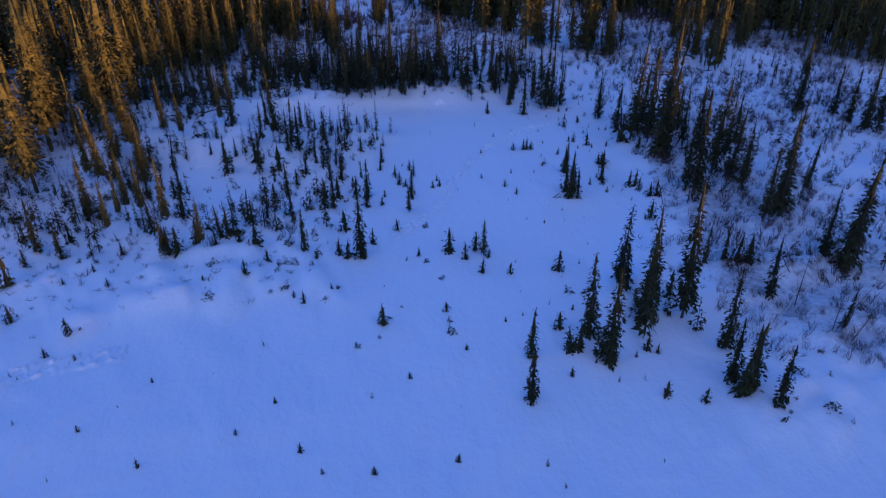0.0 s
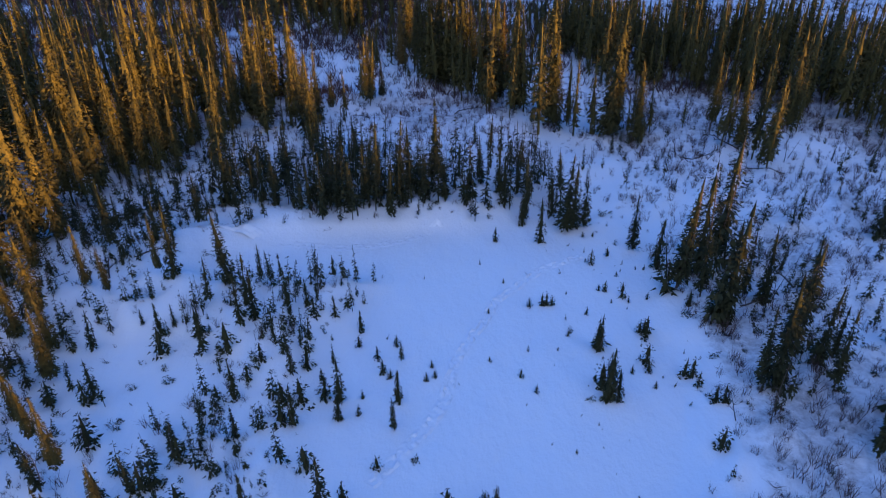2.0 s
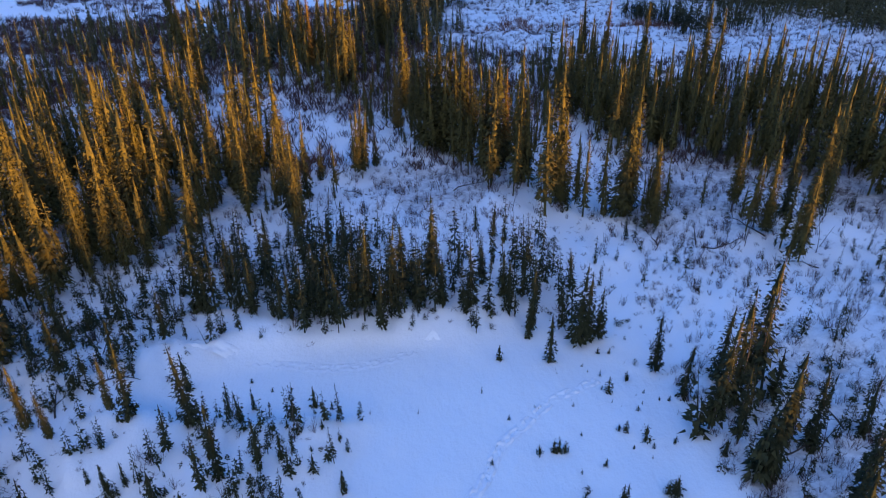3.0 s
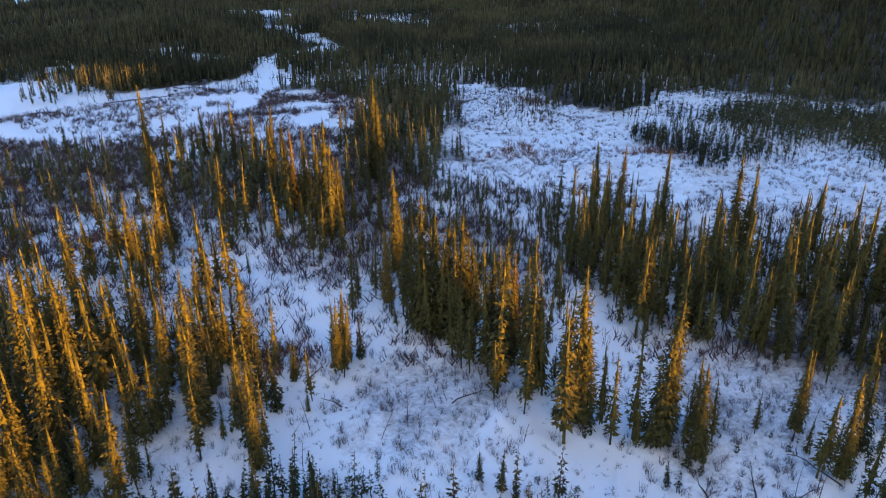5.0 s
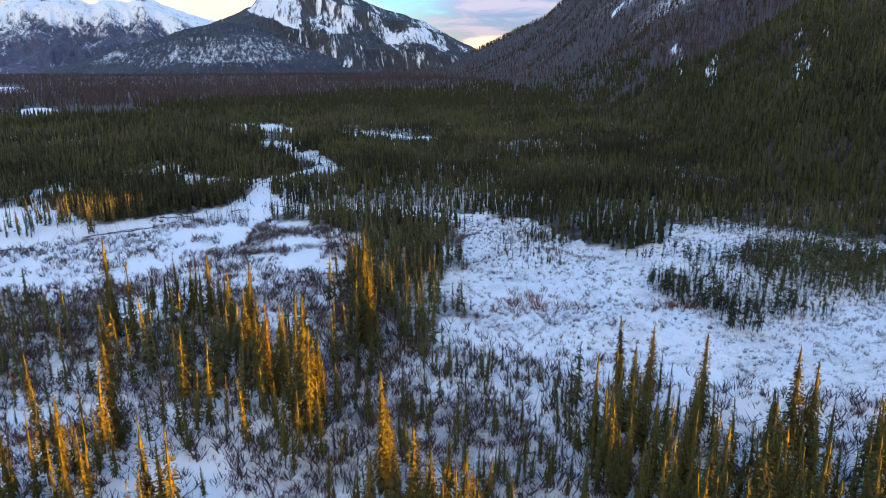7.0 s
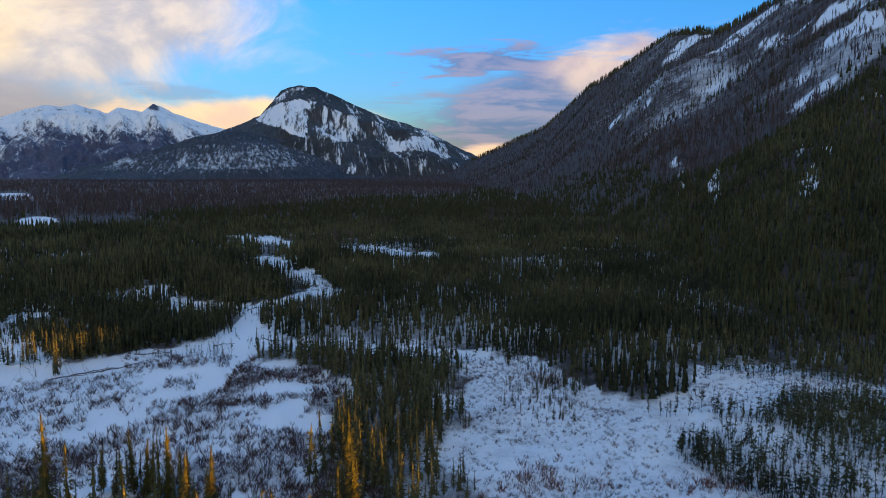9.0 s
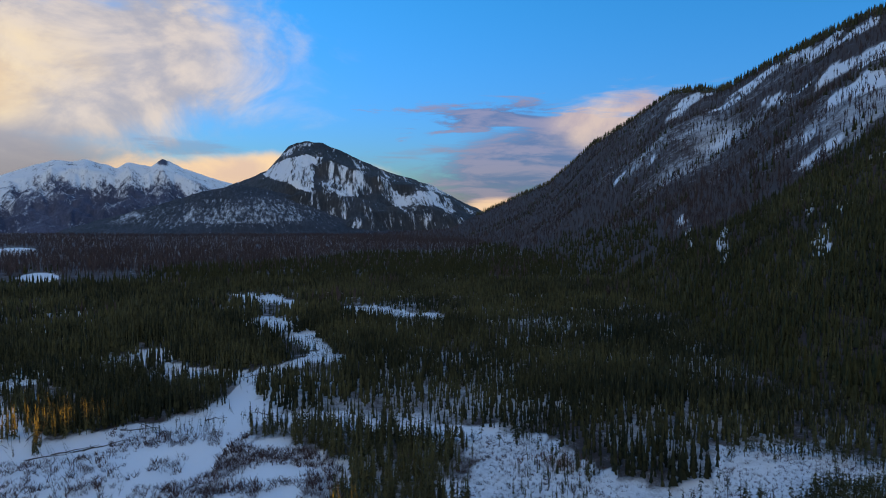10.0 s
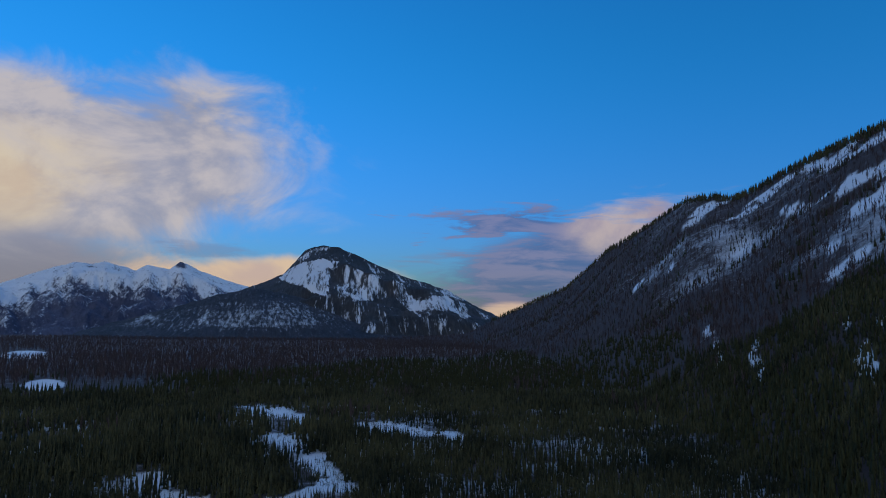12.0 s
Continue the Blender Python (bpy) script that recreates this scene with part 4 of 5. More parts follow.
RIDGE_C = [
    (36, 121.5, 14.5), (37.7, 121.5, 13.2), (35.2, 123.2, 9.8), (32.5, 99.8, 9), (32.1, 102.8, 8.7), (29, 88.5, 8.8), (33.5, 87.1, 7.7), (39.5, 100.7,
    7.4), (47.4, 124.9, 9.2), (41.9, 99.7, 6.7), (43.5, 105, 6.5), (38.8, 105, 8.3), (-34.4, 89.1, 11.1), (-32, 87.7, 8.5), (-31.8, 83.9, 8.2), (-30.4,
    87.7, 8), (-27.1, 83.8, 8.1), (-26.4, 114.3, 7.1), (-17.9, 100, 11.7), (-19.5, 101, 7.4), (-21.5, 101, 9.8), (-23.7, 102.1, 7.5), (-29.4, 104.3, 6.5),
    (-24.2, 101.1, 6.9), (-15.9, 95.4, 8.1), (-14, 93.7, 6.9), (-16.1, 90.5, 8.8), (-14.5, 87.6, 8.5), (-20.5, 97.2, 7.2), (-8.8, 100, 7.9), (-7.3, 101,
    5.3),
]
SHORE_WEST = [
    (-18.9, 41.5, 6), (-25.5, 47.2, 7.2), (-26.2, 54.2, 7.3), (-22.8, 42.8, 4.2), (-21.6, 43.9, 4.8), (-15.9, 39.1, 3.7), (-18.3, 39, 2), (-23.7, 46.1,
    4.7), (-23.4, 49.4, 5.6), (-24.5, 57.6, 4.9), (-27.5, 49, 5.1), (-22.9, 41.2, 4.4), (-25.5, 44.1, 4.9), (-24.6, 52.1, 4.9), (-27.1, 52.8, 5.7),
    (-22.6, 56.6, 4.2), (-19.7, 58.4, 5.1),
]
WEST = [
    (-32.9, 90.7, 15.8), (-30.7, 93.8, 14.1), (-26.6, 97.2, 12.1), (-21.6, 95.3, 13.1), (-13.2, 84.8, 9.8), (-19.3, 90.5, 10.3), (-24.2, 95.4, 10.2),
    (-39.2, 80.2, 11.9), (-38.8, 78, 8.2), (-36, 80.2, 14.8), (-33.9, 77.9, 7.1), (-40.8, 97.4, 12.8), (-31.2, 79, 11.7), (-30.2, 79, 10.3), (-28.2, 77.8,
    9.7), (-26.3, 77.8, 8.7), (-24.6, 81.2, 7.4), (-28, 68.3, 4.1), (-29.2, 59.8, 5.1), (-29.6, 65.2, 4.4), (-32.7, 70.1, 8.9), (-31.9, 74.7, 5.4), (-9.1,
    97.7, 8.8), (21.5, 89.8, 7.9), (30.6, 84.1, 10.2), (31.8, 80.4, 9.3), (38, 89.6, 11.3),
]
BELT_A = [
    (-0.4, 73.4, 7.8), (-3.6, 70.6, 7.6), (-4.1, 68.5, 5.8), (-5.5, 71.5, 7.2), (-6.4, 70.6, 5.2), (-8.6, 82.2, 4.1), (-10, 82.2, 3.5), (-7.6, 69.8, 4.1),
    (-8.6, 69.8, 4.6), (-2.8, 73.4, 5.8), (-1.6, 72.4, 4.7), (-1.1, 71.5, 3.2), (0.3, 72.4, 2.7), (1.6, 75.3, 3.3), (2.5, 73.3, 3), (3.5, 74.8, 4.6),
    (5.1, 72.8, 4.5), (5.6, 72.8, 3.5), (6.8, 73.3, 5),
]
BELT_B = [
    (7.1, 69.6, 6.5), (6.8, 68.8, 3.1), (8, 65.9, 4.2), (9.4, 69.6, 4.6), (10.3, 67.9, 6.9), (11.1, 68.7, 6), (12, 68.7, 4.6), (10.8, 74.2, 4.3), (-11.6,
    69, 2.6), (-11.1, 69.8, 4.1), (-14.2, 70.7, 4.7), (-15.4, 71.7, 5.7), (-16.8, 73.6, 5.8), (-17.7, 70.8, 4.7), (-18.7, 71.7, 7.7), (-15.5, 81.1, 4.6),
    (3.4, 83.2, 3), (4.9, 82, 3.5), (-24.2, 70, 4.1), (-19.4, 66.6, 5),
]
BELT_C = [
    (-14.9, 58.4, 6.2), (-16.8, 62.9, 3.4), (-18.7, 58.5, 5.8), (-21.8, 63.7, 3.9), (-13, 55.7, 4.4), (-12.8, 59, 3), (-11.9, 60.9, 1.9), (-10.1, 55.1,
    3.1), (-12.7, 53.1, 4.3), (-10.3, 51.7, 2.6), (-18.3, 53.7, 2.7), (-17.5, 54.2, 1.8), (-19.6, 54.2, 1.4), (-15, 51.8, 3.8), (-13.4, 50, 1.5), (-15.7,
    56.2, 3.6), (-24.7, 62.3, 5.6), (-25.3, 65.2, 3.5),
]
BELT_D = [
    (-21.8, 48.5, 2.3), (-20.3, 48.1, 2.9), (-11.9, 47.7, 2.9), (-8.7, 51.7, 1.8), (-8.9, 55.6, 2.3), (-8.2, 55.6, 2), (-5.2, 54.1, 1.8), (-6.6, 50.8,
    1.7), (-2.4, 51.2, 1.7),
]

rng = np.random.default_rng(7)
placed = []


def plant(x, y, h, group):
    """A spruce of the right stature for its height."""
    r = rng.random()
    # tall trees outside the sunlit group take the darker copy, as shade
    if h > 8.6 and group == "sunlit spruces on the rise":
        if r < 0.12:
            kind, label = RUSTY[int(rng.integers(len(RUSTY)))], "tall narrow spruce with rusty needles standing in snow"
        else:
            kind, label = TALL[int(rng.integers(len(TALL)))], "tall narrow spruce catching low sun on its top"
    elif h > 4.8:
        kind, label = MEDIUM[int(rng.integers(len(MEDIUM)))], "slender dark green spruce with ragged branches in snow"
    elif h > 2.3:
        kind, label = SLIM[int(rng.integers(len(SLIM)))], "thin stunted black spruce rooted in the snow"
    else:
        kind, label = LOW[int(rng.integers(len(LOW)))], "small bushy young spruce poking out of snow"
    placed.append((x, y))
    spruce(kind, x, y, h, rng.uniform(0, 360), rng.normal(0, 2.0, 2), label, group)


for rows_, group in ((BANK_A + BANK_B + BANK_C, "spruces by the near shore"), (SAPLINGS_A + SAPLINGS_B + SAPLINGS_C + CLEARING_A + CLEARING_B + SEEDLINGS, "small spruces in the clearing"),
                     (RIDGE_A + RIDGE_B + RIDGE_C, "sunlit spruces on the rise")):
    for x, y, h in rows_:
        plant(x, y, h, group)


# ---- woods: the many trees between and beyond, too many to count ----
def scattered(rng, count, low_r, high_r, low_az, high_az, power=1.0):
    """Points about the hub, denser near it for a higher power."""
    u = rng.random(count)
    r = low_r * (high_r / low_r) ** u if power == 2 else np.sqrt(low_r ** 2 + u * (high_r ** 2 - low_r ** 2)) if power == 0 else low_r + u * (high_r - low_r)
    a = np.radians(rng.uniform(low_az, high_az, count))
    return HUB[0] + r * np.sin(a), HUB[1] + r * np.cos(a)


def clear_of(x, y, others, gap):
    """Keeps the points that stand gap metres or more from the others."""
    if not len(others):
        return np.ones(len(x), bool)
    o = np.asarray(others)
    keep = np.ones(len(x), bool)
    for k in range(0, len(x), 2000):
        d = (x[k:k + 2000, None] - o[None, :, 0]) ** 2 + (y[k:k + 2000, None] - o[None, :, 1]) ** 2
        keep[k:k + 2000] = d.min(1) > gap * gap
    return keep


def spread(shapes, x, y, heights, rng, lean=0.03):
    """Many copies of the shapes (each of unit height) as one pair of arrays."""
    z = land(x, y)
    pick = rng.integers(len(shapes), size=len(x))
    pieces = []
    for k, (v, f) in enumerate(shapes):
        on = np.nonzero(pick == k)[0]
        if not len(on):
            continue
        a = rng.uniform(0, 6.283, len(on))
        h, fat = heights[on], rng.uniform(0.8, 1.25, len(on))
        c, s = np.cos(a)[:, None], np.sin(a)[:, None]
        px, py, pz = v[None, :, 0], v[None, :, 1], v[None, :, 2]
        lx, ly = rng.normal(0, lean, (2, len(on), 1))
        out = np.stack([(px * c - py * s) * (h * fat)[:, None] + lx * pz * h[:, None] + x[on][:, None],
                        (px * s + py * c) * (h * fat)[:, None] + ly * pz * h[:, None] + y[on][:, None],
                        pz * h[:, None] + z[on][:, None]], -1)
        faces = f[None] + (np.arange(len(on)) * len(v))[:, None, None]
        pieces.append((out.reshape(-1, 3), faces.reshape(-1, f.shape[1])))
    return joined(pieces)


def wood_of(name, label, category, shapes, x, y, heights, mat, rng, lean=0.03):
    me = shaded(mesh_from(name, *spread(shapes, x, y, heights, rng, lean)), mat)
    return tagged(new(name, me), label, category, kind="stuff")


def tiered(seed, tiers, points, radius):
    """A far spruce: ragged stars of branches stacked up a stem."""
    r = np.random.default_rng(seed)
    pieces = []
    for k in range(tiers):
        z0, z1 = 0.06 + 0.86 * k / tiers, 0.06 + 0.86 * k / tiers + 1.55 * 0.86 / tiers
        rad = radius * (1 - k / tiers) ** 0.8 * r.uniform(0.8, 1.2)
        m = points * 2
        a = np.arange(m) * 2 * math.pi / m + r.uniform(0, 6)
        rr_ = rad * np.where(np.arange(m) % 2, 0.42, 1.0) * r.uniform(0.7, 1.25, m)
        ring = np.column_stack([rr_ * np.cos(a), rr_ * np.sin(a), z0 + r.uniform(-0.03, 0.04, m)])
        v = np.concatenate([ring, [[0, 0, min(z1, 1.0)]]])
        i = np.arange(m)
        pieces.append((v, np.stack([i, (i + 1) % m, np.full(m, m)], -1)))
    return joined(pieces)


def dense(seed, start, radius, count, size, ragged, taper=0.75, skirt=0.7, core=0.5, whorls=14, stem_=0.011):
    """A spruce of unit height: a core of skirts under a cover of needle sprays."""
    r = np.random.default_rng(seed)
    pieces = [tube([(0, 0, -0.02), (0, 0, 0.95)], (stem_, 0.003), 3), tufts(r, 1.0, start, radius, count, size, ragged, taper, skirt, whorls)]
    if core:
        pieces.append(skirts(r, 1.0, start, radius * core, 5, 4, 0.4, taper, 0.75, skirt))
    return joined(pieces)


NEAR_SHAPES = [dense(280 + k, 0.06 + 0.05 * (k % 3), (0.120, 0.100, 0.135)[k % 3], 700, 0.032, 0.40, whorls=24) for k in range(6)]
FINE_SHAPES = [dense(290 + k, 0.08 + 0.06 * (k % 3), (0.088, 0.072, 0.10)[k % 3], 290, 0.041, 0.45) for k in range(6)]
GROVE_SHAPES = [dense(396 + k, 0.20 + 0.08 * (k % 3), (0.050, 0.065, 0.080)[k % 3], 24, 0.13, 0.5, core=0, whorls=8, stem_=0.016) for k in range(6)]
MID_SHAPES = [dense(300 + k, 0.06 + 0.05 * (k % 3), (0.085, 0.070, 0.10)[k % 3], 80, 0.085, 0.5, core=0.6, whorls=10) for k in range(6)]
POLES = [dense(306 + k, 0.05 + 0.06 * (k % 4), (0.075, 0.060, 0.095)[k % 3], 110, 0.065, 0.6, 0.5, 0.9, 0, 12, 0.013) for k in range(6)]
STUNTED = [dense(310 + k, 0.02 + 0.05 * (k % 4), (0.14, 0.11, 0.18)[k % 3], 64, 0.12, 0.6, 0.6, 0.9, 0, 7, 0.016) for k in range(8)]
TUSSOCKS = [dense(350 + k, 0.0, (0.5, 0.65)[k % 2], 60, 0.26, 0.6, 0.5, 1.0, 0, 4, 0.02) for k in range(5)]
FAR_SHAPES = [tiered(320 + k, 4, 3, (0.085, 0.07, 0.10)[k % 3]) for k in range(6)]
FARTHER_SHAPES = [tiered(330 + k, 2, 3, 0.115) for k in range(6)]
HAZY_SHAPES = [tiered(340 + k, 2, 4, 0.14) for k in range(4)]

wr = np.random.default_rng(11)


def grove_of(name, label, kinds, rows_, mat):
    """A stand of full-shaped spruces at the given places."""
    rows_ = np.array(rows_)
    placed.extend((a, b) for a, b in rows_[:, :2])
    wood_of(name, label, "spruce wood", [kind[3] for kind in kinds], rows_[:, 0], rows_[:, 1], rows_[:, 2], mat, wr)


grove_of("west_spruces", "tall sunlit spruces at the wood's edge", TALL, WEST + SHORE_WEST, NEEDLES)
BELT = BELT_A + BELT_B + BELT_C + BELT_D
grove_of("belt_spruces", "slender dark spruces in a belt round the clearing", MEDIUM, [r for r in BELT if r[2] > 4.5], NEEDLES_DARK_SHADED)
grove_of("belt_saplings", "thin stunted black spruces round the clearing", SLIM, [r for r in BELT if r[2] <= 4.5], NEEDLES_DARK_SHADED)


def beside(rows_, each, reach, low, high):
    """Smaller companions standing round the trees set by hand."""
    o = np.repeat(np.array(rows_), each, axis=0)
    keep = (o[:, 2] > 6) & (wr.random(len(o)) < 0.85)
    o = o[keep]
    return o[:, 0] + wr.normal(0, reach, len(o)), o[:, 1] + wr.normal(0, reach, len(o)), o[:, 2] * wr.uniform(low, high, len(o))


# companions in the clumps on the rise and at the wood's edge
x, y, h = beside(RIDGE_A + RIDGE_B + RIDGE_C + WEST, 3, 1.9, 0.35, 0.95)
wood_of("rise_spruces", "clumps of narrow spruces standing close on the snowy rise", "spruce wood", FINE_SHAPES, x, y, h, NEEDLES, wr)
companions = list(zip(x, y))

# the nearer woods, round the rise and the meadow
x, y = wr.uniform(-130, 100, 22000), wr.uniform(40, 310, 22000)
ok = (wr.random(22000) < thickets(x, y) * np.where(y > 180, 0.95, np.where((x > 8) & (y > 78) & (y < 150), 0.95, 0.66))) & clear_of(x, y, placed + companions, 1.0) & ((snowy(x, y) < 0.5) | ((x > -16) & (y < 236)))
x, y = x[ok], y[ok]
near_h = np.where(y < 150, wr.uniform(6, 11.5, len(x)), wr.uniform(3.5, 7.8, len(x)))
near_h = np.where((x < -28) & (y < 106), wr.uniform(8, 13.5, len(x)), near_h)
near_h = np.where((x > -12) & (x < 16) & (y > 104) & (y < 156), wr.uniform(1.5, 6, len(x)), near_h)
near_h = np.where((x < -46) & (y > 120) & (y < 175), wr.uniform(2.5, 7, len(x)), near_h)
near_h = np.where((x > -24) & (x < 8) & (y > 154) & (y < 234), wr.uniform(4.5, 9.0, len(x)), near_h)
near_h = np.where((x > 8) & (x < 35) & (y > 190), wr.uniform(1.2, 4.5, len(x)), near_h)
near_h = np.where(wr.random(len(x)) < 0.25, near_h * 0.55, near_h)
close = (y < 135) & ~((x < -22) & (y < 92))
edge_ = (x < -22) & (y < 92)
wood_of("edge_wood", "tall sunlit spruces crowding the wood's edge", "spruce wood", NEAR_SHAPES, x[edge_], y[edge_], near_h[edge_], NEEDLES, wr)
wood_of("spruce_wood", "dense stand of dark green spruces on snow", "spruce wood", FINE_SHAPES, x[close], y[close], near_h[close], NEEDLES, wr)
near_h = near_h * (1 - 0.3 * snowy(x, y + 10))
close = close | edge_
wood_of("meadow_spruces", "groves of dark spruces round the snowy meadow", "spruce wood", MID_SHAPES, x[~close], y[~close], near_h[~close], FAR_NEEDLES, wr)

# thin stunted spruces on the hummocks round the clearing
x, y = wr.uniform(-42, 44, 15000), wr.uniform(34, 92, 15000)
belt = np.clip(blob(x, y, -4, 75, 20, 10, -6) * 3, 0, 1) * smooth(y, 66, 69)
dens = (1 - clearing(x, y)) * np.where(x < 14, (0.26 + 0.22 * (x < 0)) * smooth(y, 37, 44) * (1 - smooth(y, 76, 84)) + 0.07 * belt, 0.07)
ok = (wr.random(15000) < dens * np.clip(0.75 + 1.6 * fbm(x, y, 6, 3, 169), 0.1, 1)) & clear_of(x, y, placed, 0.5)
x, y = x[ok], y[ok]
tall_ = np.where(np.clip(blob(x, y, -4, 75, 20, 10, -6) * 3, 0, 1) > wr.random(len(x)), wr.uniform(2.0, 6.0, len(x)), wr.uniform(0.4, 2.1, len(x)) ** 1.6)
high = tall_ > 2.2
wood_of("stunted_spruces", "scattered thin stunted spruces among snow hummocks", "spruce wood", STUNTED, x[~high], y[~high], tall_[~high], NEEDLES_DARK_SHADED, wr, 0.08)
wood_of("slender_spruces", "pole-thin spruces standing in a belt behind the clearing", "spruce wood", POLES, x[high], y[high], tall_[high], NEEDLES_DARK_SHADED, wr, 0.05)
# the thin grove on the far side of the meadow
x, y = wr.uniform(4, 130, 20000), wr.uniform(148, 240, 20000)
wobx, woby = x + 12 * fbm(x, y, 12, 3, 173), y + 12 * fbm(x, y, 12, 3, 175)
fringe = inside(x, y, MEADOW) * smooth(y - np.interp(x, EDGE_X, EDGE_Y), -16, 0) * np.clip(0.12 + 0.8 * fbm(x, y, 9, 3, 179), 0, 0.6)
ok = wr.random(20000) < np.maximum(fringe, inside(wobx, woby, GROVE) * np.clip(0.30 + 0.6 * smooth(x + 0.6 * (y - 190), 50, 85) + 0.9 * fbm(x, y, 14, 3, 177), 0, 1))
wood_of("meadow_grove", "grove of small thin spruces beyond the meadow", "spruce wood", GROVE_SHAPES, x[ok], y[ok], wr.uniform(1.25, 2.25, ok.sum()) ** 2, FAR_NEEDLES, wr, 0.06)

# seedlings that just show over the clearing's snow
x, y = wr.uniform(-34, 30, 900), wr.uniform(16, 66, 900)
ok = (wr.random(900) < 0.16 + 0.3 * (x > 4) * (y > 36)) & (clearing(x, y) > 0.5) & clear_of(x, y, placed, 0.8)
wood_of("seedlings", "tiny spruce seedlings just showing above the snow", "seedlings", STUNTED, x[ok], y[ok], wr.uniform(0.12, 0.55, ok.sum()), NEEDLES_DARK_SHADED, wr, 0.2)

# saplings standing in the snow of creek and ponds
x, y = wr.uniform(-160, 0, 26000), wr.uniform(235, 560, 26000)
ok = (snowy(x, y) > 0.4) & (wr.random(26000) < 0.45 * np.clip(0.5 + 1.6 * fbm(x, y, 11, 3, 187), 0.05, 1))
wood_of("creek_saplings", "thin spruce saplings and stems standing in the creek's snow", "spruce wood", GROVE_SHAPES, x[ok], y[ok], wr.uniform(0.8, 3.2, ok.sum()), FAR_NEEDLES, wr, 0.08)

# the valley forest
for name, label, shapes, low_r, high_r, count in (("valley_forest", "broad forest of dark spruces filling the valley", FAR_SHAPES, 105, 330, 36000),
                                                  ("valley_forest_beyond", "forest of dark spruces farther up the valley", FARTHER_SHAPES, 330, 560, 27000)):
    x, y = scattered(wr, count, low_r, high_r, -42, 42, 0)
    ok = wr.random(len(x)) < forest(x, y) * 0.9
    x, y = x[ok], y[ok]
    edge = np.maximum(snowy(x - 0.10 * x * 14 / 200, y + 14), snowy(x, y + 28))   # low, thin growth before an opening
    ok = wr.random(len(x)) > 0.15 * edge
    x, y, edge = x[ok], y[ok], edge[ok]
    tone = np.maximum(0.5 + fbm(x, y, 60, 3, 131), 0.30) * (1 - 0.5 * edge) - 0.5 * edge
    wood_of(name, label, "forest", shapes, x, y, wr.uniform(3.2, 7.2, len(x)) * (0.62 + 0.75 * tone) * (1 + 0.2 * smooth(-x, 40, 90)), FAR_NEEDLES, wr)
x, y = scattered(wr, 52000, 190, 1900, -44, 42, 1)
ok = (np.hypot(x - HUB[0], y - HUB[1]) > 560) | (hill_share(x, y) > 0.0)
x, y = x[ok], y[ok]
_, r = bearing(x, y)
share = hill_share(x, y)
lone = smooth(fbm(x, y, 45, 3, 147), 0.05, 0.28) * (share > 0.25) * 0.55
ok = (wr.random(len(x)) < np.maximum(conifers(x, y) * (1 - 0.5 * smooth(fbm(x, y, 70, 3, 149), 0.1, 0.3) * (share > 0.02)), lone)) & (np.maximum(snowy(x, y), snowy(x + 12, y + 30) * (r < 900)) < 0.5) & (chutes(x, y) < 0.5)
# darker needles put the hillside's shade into the trees' colour
wood_of("distant_forest", "distant dark spruce forest across the valley and lower hillside", "forest", HAZY_SHAPES, x[ok], y[ok], wr.uniform(5, 10, ok.sum()), NEEDLES_DARK_SHADED, wr)


# bare trees on the hillside and the far flats
def bare_tree(seed, sticks, wide, thick):
    r = np.random.default_rng(seed)
    verts, faces = [], []
    for k in range(sticks):
        a, f = r.uniform(0, 6.283), r.uniform(0.1, 0.55)
        base = np.array((0, 0, f if k else -0.02))
        tip = np.array((math.cos(a) * wide * r.uniform(0.4, 1), math.sin(a) * wide * r.uniform(0.4, 1), min(f + r.uniform(0.3, 0.5), 1.0))) if k else np.array((0, 0, 1.0))
        b = r.uniform(0, 6.283)
        s = np.array((math.cos(b), math.sin(b), 0)) * thick * (1 if k else 0.8)
        i = len(verts)
        verts += [base - s, base + s, tip]
        faces.append((i, i + 1, i + 2))
    return np.array(verts), np.array(faces)


BARE = [bare_tree(400 + k, 8, 0.17, 0.026) for k in range(6)]
x, y = scattered(wr, 56000, 380, 2400, -38, 36, 1)
_, r = bearing(x, y)
share = hill_share(x, y)
bare = np.maximum(smooth(share, -0.1, 0.1) * (share > -0.9), smooth(r, 640, 760)) * (1 - 0.93 * conifers(x, y)) * (1 - 0.45 * dusting(x, y))
bare = np.maximum(bare, 0.28 * smooth(fbm(x, y, 60, 3, 183), 0.16, 0.30) * ((share < 0.0) | (r > 650)))
ok = (wr.random(len(x)) < bare) & (snowy(x, y) < 0.5) & (share < 1.06) & (wr.random(len(x)) > 0.6 * chutes(x, y))
wood_of("bare_hill_wood", "bare grey-brown aspens covering the snowy hillside", "forest", BARE, x[ok], y[ok], wr.uniform(7, 13, ok.sum()), ASPEN, wr)
# a fringe of trees on the hill's skyline
az_line = wr.uniform(2, 34, 1500)
top_r = np.interp(az_line, HILL_AZ, HILL_TOP) * wr.uniform(0.97, 1.01, 1500)
x, y = HUB[0] + top_r * np.sin(np.radians(az_line)), HUB[1] + top_r * np.cos(np.radians(az_line))
wood_of("skyline_wood", "thin line of dark trees along the hill's crest", "forest", HAZY_SHAPES, x, y, wr.uniform(7, 15, 1500), FAR_NEEDLES, wr)


